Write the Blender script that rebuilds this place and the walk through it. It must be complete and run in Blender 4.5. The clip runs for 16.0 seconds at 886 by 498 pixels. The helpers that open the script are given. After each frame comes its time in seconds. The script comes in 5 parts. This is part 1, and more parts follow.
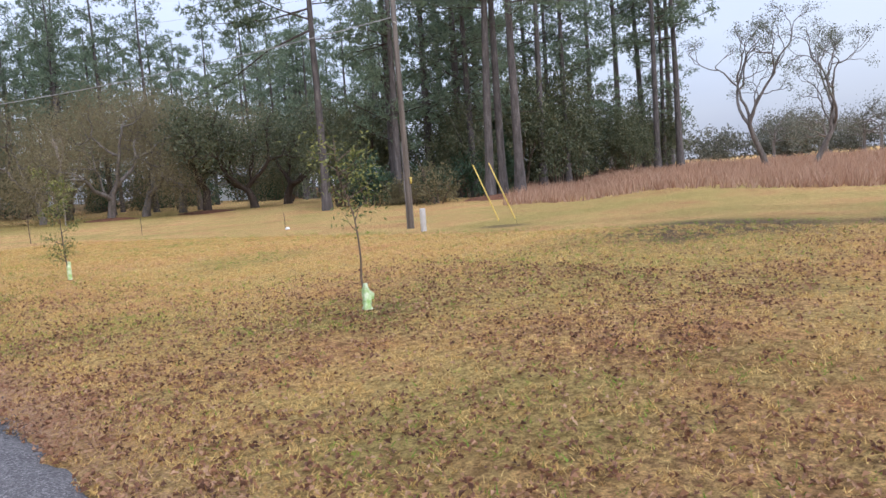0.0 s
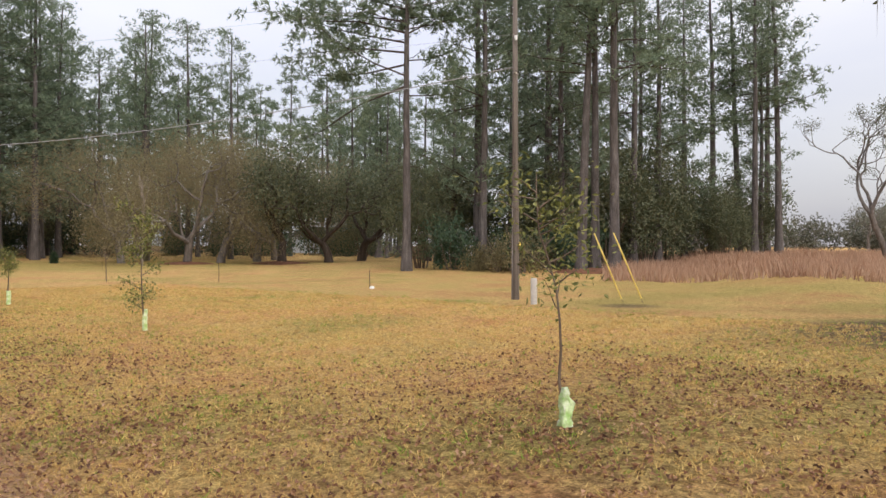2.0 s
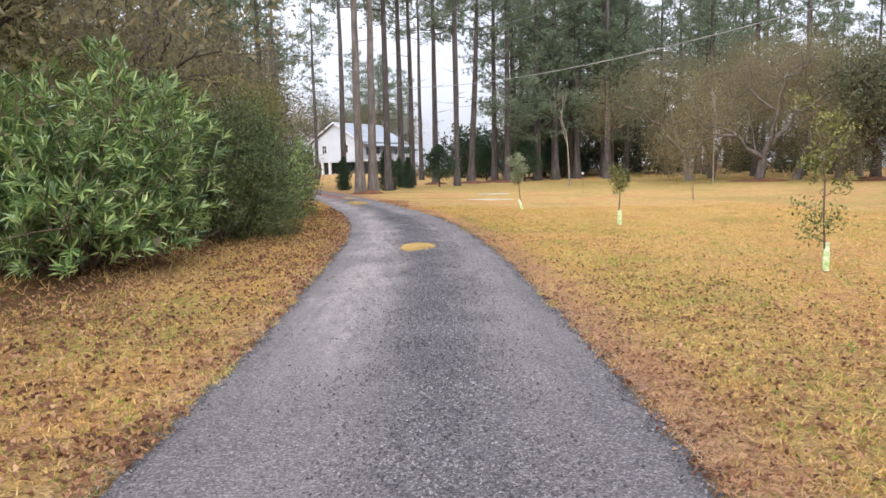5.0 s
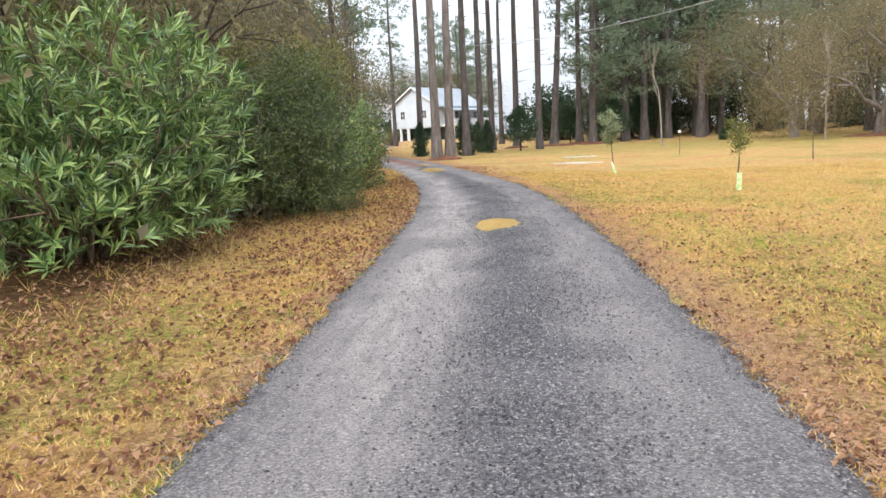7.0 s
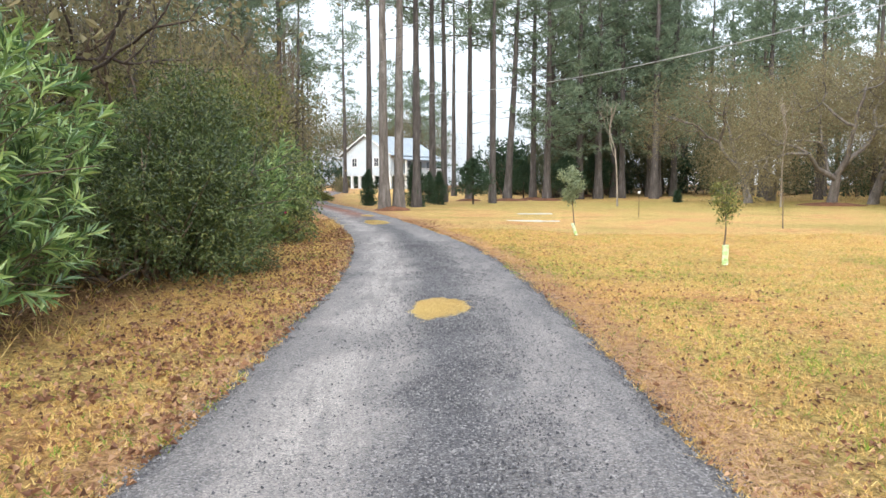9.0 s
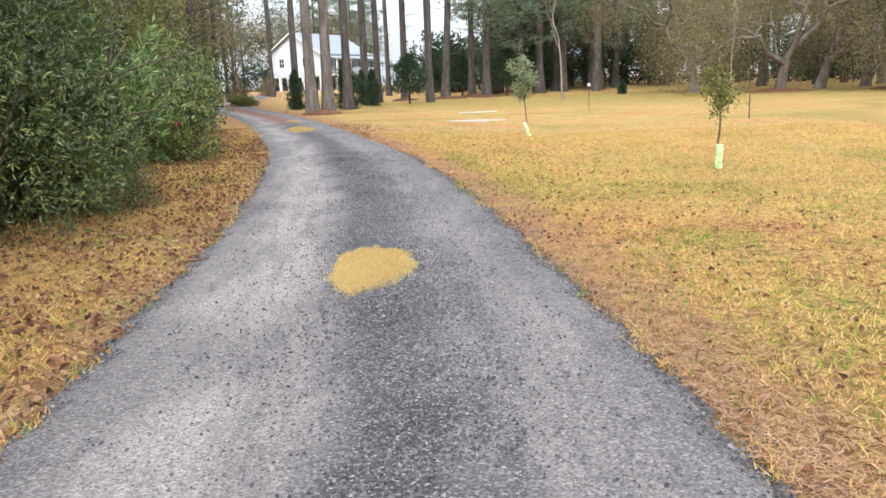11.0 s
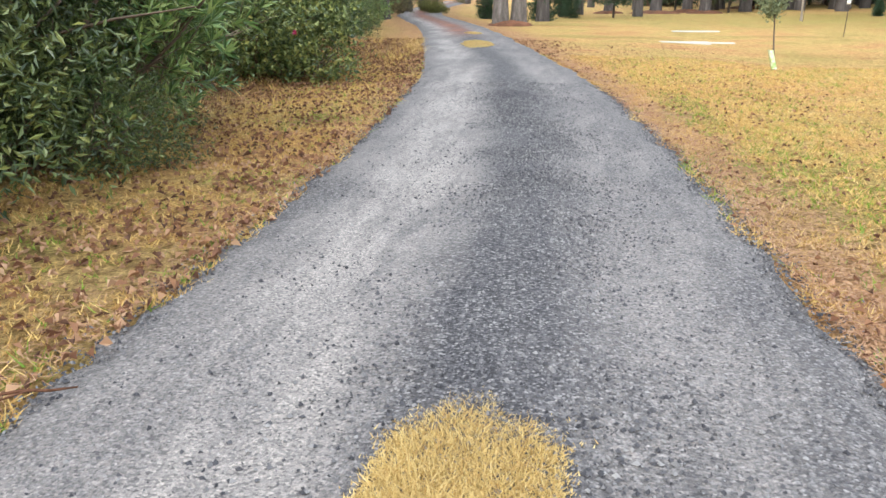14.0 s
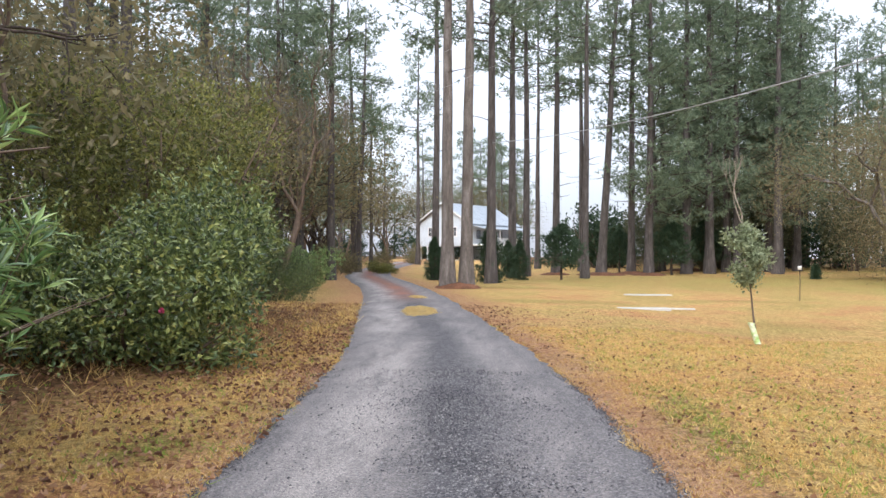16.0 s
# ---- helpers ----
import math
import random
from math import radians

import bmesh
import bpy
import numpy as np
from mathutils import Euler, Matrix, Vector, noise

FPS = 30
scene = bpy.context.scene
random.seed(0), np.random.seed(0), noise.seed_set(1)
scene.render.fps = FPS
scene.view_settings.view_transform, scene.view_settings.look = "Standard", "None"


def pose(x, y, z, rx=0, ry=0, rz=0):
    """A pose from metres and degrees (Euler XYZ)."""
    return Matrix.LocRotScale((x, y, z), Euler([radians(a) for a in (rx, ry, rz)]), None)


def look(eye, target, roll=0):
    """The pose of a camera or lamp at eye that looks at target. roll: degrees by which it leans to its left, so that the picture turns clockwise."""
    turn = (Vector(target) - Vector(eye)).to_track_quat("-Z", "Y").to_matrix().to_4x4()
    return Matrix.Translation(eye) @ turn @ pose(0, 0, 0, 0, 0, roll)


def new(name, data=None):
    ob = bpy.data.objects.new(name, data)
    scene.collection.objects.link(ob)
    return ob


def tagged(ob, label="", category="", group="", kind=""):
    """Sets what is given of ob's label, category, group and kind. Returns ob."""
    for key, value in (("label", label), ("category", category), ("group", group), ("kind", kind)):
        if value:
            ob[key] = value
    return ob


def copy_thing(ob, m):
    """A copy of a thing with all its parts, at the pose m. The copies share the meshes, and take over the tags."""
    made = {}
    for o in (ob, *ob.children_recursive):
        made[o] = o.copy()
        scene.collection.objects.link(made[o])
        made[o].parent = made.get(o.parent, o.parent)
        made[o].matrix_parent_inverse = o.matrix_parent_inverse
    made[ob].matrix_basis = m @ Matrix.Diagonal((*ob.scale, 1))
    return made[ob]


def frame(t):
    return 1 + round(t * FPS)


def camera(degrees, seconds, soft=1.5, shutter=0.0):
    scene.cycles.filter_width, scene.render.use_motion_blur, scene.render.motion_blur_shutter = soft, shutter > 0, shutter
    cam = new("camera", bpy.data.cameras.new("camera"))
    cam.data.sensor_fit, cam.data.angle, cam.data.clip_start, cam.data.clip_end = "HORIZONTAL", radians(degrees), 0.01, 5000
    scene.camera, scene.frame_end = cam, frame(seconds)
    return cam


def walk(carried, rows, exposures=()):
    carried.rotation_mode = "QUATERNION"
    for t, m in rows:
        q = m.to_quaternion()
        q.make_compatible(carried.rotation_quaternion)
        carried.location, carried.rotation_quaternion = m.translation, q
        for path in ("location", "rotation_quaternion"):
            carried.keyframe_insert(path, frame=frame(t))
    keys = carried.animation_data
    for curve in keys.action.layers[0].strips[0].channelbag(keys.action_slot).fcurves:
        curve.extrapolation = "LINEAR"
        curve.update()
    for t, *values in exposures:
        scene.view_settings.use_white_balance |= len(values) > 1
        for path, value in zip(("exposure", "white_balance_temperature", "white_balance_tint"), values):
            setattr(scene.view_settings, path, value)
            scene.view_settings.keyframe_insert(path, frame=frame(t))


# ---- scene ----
# ---- the camera and its walk ----
cam = camera(61.7, 16.0)
PATH = [
    (0, (-0.9, -3.15, 1.6), (0.578, -1.818, 1.408), -4.2),
    (0.5, (-0.172, -2.168, 1.561), (1.388, -0.919, 1.474), -4.1),
    (1, (0.007, -1.483, 1.595), (1.597, -0.271, 1.637), -3.4),
    (1.5, (0.111, -0.89, 1.552), (1.666, 0.368, 1.554), -2.8),
    (2, (0.093, -0.269, 1.566), (1.468, 1.184, 1.558), 0.1),
    (2.5, (0.105, 0.369, 1.554), (1.255, 2.005, 1.528), 0.0),
    (3, (0.057, 1.05, 1.567), (0.99, 2.818, 1.511), -2.2),
    (3.5, (-0.033, 1.734, 1.57), (0.632, 3.62, 1.517), -4.0),
    (4, (-0.152, 2.424, 1.553), (0.151, 4.395, 1.401), -2.7),
    (4.2, (-0.215, 2.691, 1.543), (0.02, 4.67, 1.375), -2.1),
    (6.3, (-0.215, 5.594, 1.436), (-0.237, 7.568, 1.113), -1.6),
    (6.5, (-0.209, 5.827, 1.454), (-0.264, 7.797, 1.117), -1.6),
    (7, (-0.138, 6.444, 1.405), (-0.258, 8.418, 1.105), -2.8),
    (7.5, (-0.147, 7.129, 1.377), (-0.282, 9.099, 1.06), -2.2),
    (8, (-0.079, 7.812, 1.335), (-0.15, 9.75, 0.844), 0.0),
    (8.5, (-0.056, 8.593, 1.397), (-0.202, 10.578, 1.198), 1.1),
    (8.7, (-0.041, 8.893, 1.442), (-0.024, 10.886, 1.283), 0.1),
    (10.8, (0.03, 11.919, 1.373), (0.017, 13.876, 0.959), -1.4),
    (11, (0.082, 12.192, 1.394), (0.252, 14.136, 0.956), -2.1),
    (11.5, (0.139, 12.97, 1.345), (0.111, 14.873, 0.732), -2.0),
    (12, (0.168, 13.577, 1.369), (-0.049, 15.528, 0.99), -2.3),
    (12.5, (0.233, 14.259, 1.343), (-0.006, 16.178, 0.831), -3.5),
    (13, (0.218, 14.933, 1.307), (-0.062, 16.823, 0.719), -2.2),
    (13.5, (0.27, 15.612, 1.313), (-0.018, 17.515, 0.767), -1.5),
    (14, (0.256, 16.282, 1.294), (-0.055, 18.149, 0.648), -0.1),
    (14.5, (0.354, 16.959, 1.289), (-0.088, 18.864, 0.871), -1.2),
    (15, (0.283, 17.607, 1.304), (-0.065, 19.553, 0.997), 0.1),
    (15.5, (0.244, 18.299, 1.344), (0.058, 20.282, 1.162), 0.4),
    (16, (0.167, 19.094, 1.391), (-0.037, 21.083, 1.411), 0.3),
]
walk(cam, [(t, look(eye, aim, lean)) for t, eye, aim, lean in PATH],
     [(0.0, -0.1, 5600, 14), (0.5, -0.15, 5950, 22), (1.0, -0.27, 6450, 12), (2.0, -0.2, 6550, 13), (3.0, 0.02, 6250, 16), (4.0, 0.17, 6200, 16), (6.5, 0.38, 6250, 11),
      (8.5, 0.56, 6150, 5), (11.0, 0.54, 6200, 8), (15.0, 0.66, 6000, 4), (16.0, 0.35, 6050, 11)])


# ---- world, sun and exposure ----
world = bpy.data.worlds.new("overcast_sky")
scene.world = world
world.use_nodes = True
wn, wl = world.node_tree.nodes, world.node_tree.links
wn.clear()
sky = wn.new("ShaderNodeTexSky")
sky.sky_type, sky.sun_disc = "NISHITA", False
sky.sun_elevation, sky.sun_rotation = radians(38), radians(200)
sky.air_density, sky.dust_density = 1.0, 4.0
sky_bg = wn.new("ShaderNodeBackground")
sky_bg.inputs["Strength"].default_value = 0.05
wl.new(sky.outputs["Color"], sky_bg.inputs["Color"])
# a closed cloud cover: darkest at the horizon, three times as bright overhead
coord = wn.new("ShaderNodeTexCoord")
split = wn.new("ShaderNodeSeparateXYZ")
wl.new(coord.outputs["Generated"], split.inputs[0])
lift = wn.new("ShaderNodeMapRange")
lift.inputs["From Min"].default_value, lift.inputs["From Max"].default_value = 0.0, 1.0
lift.inputs["To Min"].default_value, lift.inputs["To Max"].default_value = 0.58, 2.05
wl.new(split.outputs["Z"], lift.inputs["Value"])
clouds = wn.new("ShaderNodeTexNoise")
clouds.inputs["Scale"].default_value, clouds.inputs["Detail"].default_value = 2.2, 4
squash = wn.new("ShaderNodeMapping")
squash.inputs["Scale"].default_value = (1.0, 1.0, 3.5)
wl.new(coord.outputs["Generated"], squash.inputs[0])
wl.new(squash.outputs[0], clouds.inputs["Vector"])
cloud_ramp = wn.new("ShaderNodeValToRGB")
cloud_ramp.color_ramp.elements[0].position, cloud_ramp.color_ramp.elements[0].color = 0.3, (0.86, 0.88, 0.97, 1)
cloud_ramp.color_ramp.elements[1].position, cloud_ramp.color_ramp.elements[1].color = 0.7, (1.0, 1.0, 1.02, 1)
wl.new(clouds.outputs["Fac"], cloud_ramp.inputs["Fac"])
cloud_bg = wn.new("ShaderNodeBackground")
wl.new(cloud_ramp.outputs["Color"], cloud_bg.inputs["Color"])
wl.new(lift.outputs["Result"], cloud_bg.inputs["Strength"])
both = wn.new("ShaderNodeAddShader")
wl.new(sky_bg.outputs[0], both.inputs[0])
wl.new(cloud_bg.outputs[0], both.inputs[1])
wout = wn.new("ShaderNodeOutputWorld")
wl.new(both.outputs[0], wout.inputs["Surface"])

sun = new("sun", bpy.data.lights.new("sun", "SUN"))
sun.data.energy, sun.data.angle, sun.data.color = 1.5, radians(30), (1.0, 0.96, 0.9)
sun.matrix_world = look((-14, -38, 32), (0, 0, 0))


# ---- materials ----
def ramp_node(nt, stops, fac):
    r = nt.nodes.new("ShaderNodeValToRGB")
    els = r.color_ramp.elements
    while len(els) < len(stops):
        els.new(0.5)
    for el, (p, c) in zip(els, stops):
        el.position, el.color = p, (*c, 1)
    nt.links.new(fac, r.inputs["Fac"])
    return r.outputs["Color"]


def noise_node(nt, scale, detail=5, rough=0.6, vector=None, space="Object"):
    n = nt.nodes.new("ShaderNodeTexNoise")
    n.inputs["Scale"].default_value, n.inputs["Detail"].default_value, n.inputs["Roughness"].default_value = scale, detail, rough
    if vector is None:
        vector = nt.nodes.new("ShaderNodeTexCoord").outputs[space]
    nt.links.new(vector, n.inputs["Vector"])
    return n.outputs["Fac"]


def mix_node(nt, kind, fac, a, b):
    m = nt.nodes.new("ShaderNodeMix")
    m.data_type, m.blend_type = "RGBA", kind
    for sock, v in ((m.inputs["Factor"], fac), (m.inputs["A"], a), (m.inputs["B"], b)):
        if isinstance(v, (int, float)):
            sock.default_value = v
        elif isinstance(v, tuple):
            sock.default_value = (*v, 1)
        else:
            nt.links.new(v, sock)
    return m.outputs["Result"]


def attr_node(nt, name):
    a = nt.nodes.new("ShaderNodeAttribute")
    a.attribute_name = name
    return a.outputs["Fac"]


def map_node(nt, v, a, b, c, d):
    m = nt.nodes.new("ShaderNodeMapRange")
    for k, x in zip(("From Min", "From Max", "To Min", "To Max"), (a, b, c, d)):
        m.inputs[k].default_value = x
    nt.links.new(v, m.inputs["Value"])
    return m.outputs["Result"]


def bump_node(nt, height, strength, dist):
    b = nt.nodes.new("ShaderNodeBump")
    b.inputs["Strength"].default_value, b.inputs["Distance"].default_value = strength, dist
    nt.links.new(height, b.inputs["Height"])
    return b.outputs["Normal"]


def blank(name):
    m = bpy.data.materials.new(name)
    m.use_nodes = True
    nt = m.node_tree
    return m, nt, nt.nodes["Principled BSDF"]


def surface(name, stops, scale=3.0, fine=40.0, rough=0.85, bump=0.4, dist=0.02, stretch=None, metal=0.0, spec=0.3):
    """A solid surface: a ramp over coarse noise, broken by fine grain, with relief."""
    m, nt, p = blank(name)
    vec = None
    if stretch:
        mp = nt.nodes.new("ShaderNodeMapping")
        mp.inputs["Scale"].default_value = stretch
        nt.links.new(nt.nodes.new("ShaderNodeTexCoord").outputs["Object"], mp.inputs[0])
        vec = mp.outputs[0]
    big, small = noise_node(nt, scale, 4, 0.6, vec), noise_node(nt, fine, 6, 0.7, vec)
    col = ramp_node(nt, stops, big)
    col = mix_node(nt, "MULTIPLY", 1.0, col, ramp_node(nt, [(0.25, (0.62, 0.62, 0.62)), (0.75, (1.25, 1.25, 1.25))], small))
    nt.links.new(col, p.inputs["Base Color"])
    p.inputs["Roughness"].default_value, p.inputs["Metallic"].default_value = rough, metal
    p.inputs["Specular IOR Level"].default_value = spec
    if bump:
        nt.links.new(bump_node(nt, small, bump, dist), p.inputs["Normal"])
    return m


def leafy(name, stops, rough=0.5, through_light=0.25, spec=0.4):
    """Leaves, needles and blades: each island its own shade, some light coming through."""
    m, nt, p = blank(name)
    rnd = nt.nodes.new("ShaderNodeNewGeometry").outputs["Random Per Island"]
    big = noise_node(nt, 0.9, 3, 0.6)
    fac = mix_node(nt, "MIX", 0.45, rnd, big)
    col = ramp_node(nt, stops, fac)
    nt.links.new(col, p.inputs["Base Color"])
    p.inputs["Roughness"].default_value, p.inputs["Specular IOR Level"].default_value = rough, spec
    tr = nt.nodes.new("ShaderNodeBsdfTranslucent")
    nt.links.new(col, tr.inputs["Color"])
    mx = nt.nodes.new("ShaderNodeMixShader")
    mx.inputs[0].default_value = through_light
    nt.links.new(p.outputs[0], mx.inputs[1])
    nt.links.new(tr.outputs[0], mx.inputs[2])
    nt.links.new(mx.outputs[0], nt.nodes["Material Output"].inputs["Surface"])
    return m


def ground_material():
    m, nt, p = blank("dormant_lawn")
    large, mid, fine = noise_node(nt, 0.3, 5, 0.65), noise_node(nt, 2.2, 5, 0.65), noise_node(nt, 38, 6, 0.75)
    col = ramp_node(nt, [(0.32, (0.40, 0.30, 0.10)), (0.44, (0.54, 0.38, 0.14)), (0.54, (0.60, 0.36, 0.15)), (0.66, (0.52, 0.25, 0.12))], large)
    col = mix_node(nt, "MIX", map_node(nt, mid, 0.42, 0.66, 0.0, 0.6), col, (0.58, 0.43, 0.165))
    col = mix_node(nt, "MIX", attr_node(nt, "green"), col, (0.26, 0.25, 0.065))
    lit = nt.nodes.new("ShaderNodeMath")
    lit.operation = "MULTIPLY"
    nt.links.new(attr_node(nt, "litter"), lit.inputs[0])
    nt.links.new(map_node(nt, noise_node(nt, 9, 5, 0.75), 0.44, 0.62, 0.0, 0.85), lit.inputs[1])
    col = mix_node(nt, "MIX", lit.outputs[0], col, (0.17, 0.088, 0.05))
    band = nt.nodes.new("ShaderNodeMath")
    band.operation = "MULTIPLY"
    nt.links.new(attr_node(nt, "straw"), band.inputs[0])
    nt.links.new(map_node(nt, noise_node(nt, 5, 5, 0.75), 0.34, 0.62, 0.25, 1.1), band.inputs[1])
    col = mix_node(nt, "MIX", band.outputs[0], col, (0.42, 0.24, 0.13))
    col = mix_node(nt, "MIX", attr_node(nt, "soil"), col, (0.12, 0.085, 0.065))
    col = mix_node(nt, "MIX", attr_node(nt, "woods"), col, (0.13, 0.072, 0.036))
    col = mix_node(nt, "MULTIPLY", 1.0, col, ramp_node(nt, [(0.32, (0.30, 0.27, 0.25)), (0.5, (0.95, 0.95, 0.95)), (0.66, (1.55, 1.5, 1.45))], fine))
    clump = nt.nodes.new("ShaderNodeTexVoronoi")
    clump.inputs["Scale"].default_value = 13
    clump.inputs["Randomness"].default_value = 1.0
    nt.links.new(nt.nodes.new("ShaderNodeTexCoord").outputs["Object"], clump.inputs["Vector"])
    col = mix_node(nt, "MULTIPLY", 0.75, col, ramp_node(nt, [(0.1, (1.25, 1.25, 1.22)), (0.45, (0.95, 0.95, 0.95)), (0.8, (0.52, 0.48, 0.42))], clump.outputs["Distance"]))
    nt.links.new(col, p.inputs["Base Color"])
    p.inputs["Roughness"].default_value, p.inputs["Specular IOR Level"].default_value = 0.95, 0.1
    nt.links.new(bump_node(nt, fine, 1.0, 0.06), p.inputs["Normal"])
    return m


def gravel_material():
    """Crushed stone: pale, packed wheel tracks and a dark, loose crown and edges."""
    m, nt, p = blank("driveway_gravel")
    uv = nt.nodes.new("ShaderNodeUVMap").outputs[0]
    sp = nt.nodes.new("ShaderNodeSeparateXYZ")
    nt.links.new(uv, sp.inputs[0])
    obj = nt.nodes.new("ShaderNodeTexCoord").outputs["Object"]
    wob = nt.nodes.new("ShaderNodeMath")
    wob.operation = "MULTIPLY_ADD"
    nt.links.new(noise_node(nt, 1.1, 4, 0.65), wob.inputs[0])
    wob.inputs[1].default_value = 0.22
    nt.links.new(sp.outputs["X"], wob.inputs[2])
    along = nt.nodes.new("ShaderNodeMapping")
    along.inputs["Scale"].default_value = (1.6, 0.28, 1.0)
    nt.links.new(obj, along.inputs[0])
    tracks = ramp_node(nt, [(0.0, (0.25, 0.25, 0.25)), (0.18, (0.45, 0.45, 0.45)), (0.34, (1, 1, 1)), (0.45, (0.85, 0.85, 0.85)),
                            (0.60, (0.10, 0.10, 0.10)), (0.70, (0.08, 0.08, 0.08)), (0.84, (0.55, 0.55, 0.55)), (0.97, (0.5, 0.5, 0.5)), (1.0, (0.36, 0.36, 0.36))], wob.outputs[0])
    fines = mix_node(nt, "MULTIPLY", 0.85, tracks, ramp_node(nt, [(0.36, (0.25, 0.25, 0.25)), (0.5, (0.85, 0.85, 0.85)), (0.66, (1.3, 1.3, 1.3))], noise_node(nt, 1.6, 7, 0.78, along.outputs[0])))
    fines = mix_node(nt, "MIX", attr_node(nt, "loose"), fines, (0.2, 0.2, 0.2))
    vor = nt.nodes.new("ShaderNodeTexVoronoi")
    vor.inputs["Scale"].default_value = 82
    nt.links.new(obj, vor.inputs["Vector"])
    vsep = nt.nodes.new("ShaderNodeSeparateColor")
    nt.links.new(vor.outputs["Color"], vsep.inputs[0])
    stone = ramp_node(nt, [(0.0, (0.02, 0.02, 0.025)), (0.35, (0.052, 0.05, 0.059)), (0.62, (0.115, 0.11, 0.119)), (0.88, (0.205, 0.195, 0.2)), (1.0, (0.36, 0.34, 0.335))], vsep.outputs[0])
    stone = mix_node(nt, "MULTIPLY", 0.7, stone, ramp_node(nt, [(0.0, (1, 1, 1)), (0.6, (0.35, 0.35, 0.35))], vor.outputs["Distance"]))
    grain = noise_node(nt, 130, 5, 0.8)
    chips = nt.nodes.new("ShaderNodeTexVoronoi")
    chips.inputs["Scale"].default_value = 105
    nt.links.new(obj, chips.inputs["Vector"])
    csep = nt.nodes.new("ShaderNodeSeparateColor")
    nt.links.new(chips.outputs["Color"], csep.inputs[0])
    sand = ramp_node(nt, [(0.3, (0.165, 0.147, 0.136)), (0.5, (0.295, 0.266, 0.248)), (0.7, (0.445, 0.405, 0.378))], grain)
    sand = mix_node(nt, "MULTIPLY", 0.9, sand, ramp_node(nt, [(0.0, (0.36, 0.36, 0.39)), (0.3, (0.85, 0.87, 0.88)), (0.8, (1.15, 1.13, 1.12)), (1.0, (1.6, 1.55, 1.5))], csep.outputs[0]))
    col = mix_node(nt, "MIX", fines, stone, sand)
    col = mix_node(nt, "MIX", attr_node(nt, "needles"), col, (0.27, 0.105, 0.06))
    nt.links.new(col, p.inputs["Base Color"])
    p.inputs["Roughness"].default_value, p.inputs["Specular IOR Level"].default_value = 0.75, 0.3
    h = mix_node(nt, "MIX", fines, vor.outputs["Distance"], grain)
    nt.links.new(bump_node(nt, h, 0.7, 0.012), p.inputs["Normal"])
    return m


M_GROUND, M_ROAD = ground_material(), gravel_material()
M_STONE = leafy("loose_stones", [(0.2, (0.036, 0.035, 0.041)), (0.45, (0.08, 0.077, 0.084)), (0.64, (0.15, 0.144, 0.147)), (0.82, (0.30, 0.287, 0.28)), (0.96, (0.54, 0.51, 0.49))], 0.7, 0.0, 0.3)
M_BLADE = leafy("straw_grass", [(0.12, (0.25, 0.125, 0.05)), (0.33, (0.50, 0.30, 0.105)), (0.58, (0.67, 0.46, 0.155)), (0.8, (0.76, 0.57, 0.235)), (0.93, (0.42, 0.42, 0.09))], 0.7, 0.3, 0.15)
M_GREEN = leafy("green_grass", [(0.2, (0.13, 0.21, 0.03)), (0.6, (0.25, 0.34, 0.05)), (0.9, (0.42, 0.44, 0.08))], 0.65, 0.35, 0.15)
M_PATCH = leafy("dry_turf", [(0.15, (0.36, 0.22, 0.09)), (0.42, (0.58, 0.42, 0.16)), (0.75, (0.70, 0.55, 0.26)), (0.95, (0.50, 0.48, 0.15))], 0.75, 0.25, 0.1)
M_LITTER = leafy("dead_leaves", [(0.2, (0.09, 0.045, 0.028)), (0.42, (0.21, 0.10, 0.056)), (0.62, (0.35, 0.19, 0.10)), (0.85, (0.54, 0.36, 0.22))], 0.7, 0.15, 0.3)
M_STRAW = leafy("fallen_needles", [(0.15, (0.24, 0.12, 0.07)), (0.5, (0.41, 0.235, 0.135)), (0.9, (0.58, 0.40, 0.24))], 0.8, 0.1, 0.2)
M_SEDGE = leafy("broomsedge", [(0.15, (0.29, 0.165, 0.105)), (0.5, (0.43, 0.27, 0.18)), (0.9, (0.54, 0.39, 0.28))], 0.8, 0.3, 0.1)
# needle green lightened and greyed, with the wood's haze put into the colour
M_NEEDLE = leafy("pine_needles", [(0.15, (0.11, 0.15, 0.10)), (0.5, (0.19, 0.25, 0.16)), (0.8, (0.28, 0.335, 0.21)), (0.97, (0.37, 0.34, 0.20))], 0.5, 0.42, 0.3)
M_CEDAR = leafy("cedar_foliage", [(0.15, (0.03, 0.055, 0.032)), (0.6, (0.055, 0.095, 0.05)), (0.95, (0.10, 0.14, 0.07))], 0.55, 0.2, 0.3)
# darkest stop paints the bush's inner shade, palest stop its sky gloss
M_OLEANDER = leafy("oleander_leaf", [(0.12, (0.018, 0.042, 0.014)), (0.36, (0.095, 0.18, 0.052)), (0.62, (0.27, 0.39, 0.12)), (0.9, (0.58, 0.66, 0.25))], 0.33, 0.2, 0.8)
# ramp widened at both ends: lit tops and shaded undersides painted as leaf tones
M_CAMELLIA = leafy("camellia_leaf", [(0.15, (0.02, 0.034, 0.014)), (0.42, (0.095, 0.14, 0.042)), (0.7, (0.25, 0.29, 0.085)), (0.95, (0.52, 0.47, 0.13))], 0.38, 0.15, 0.6)
M_EVERGREEN = leafy("evergreen_leaf", [(0.15, (0.014, 0.025, 0.011)), (0.42, (0.06, 0.09, 0.028)), (0.72, (0.155, 0.19, 0.055)), (0.95, (0.40, 0.37, 0.10))], 0.38, 0.14, 0.5)
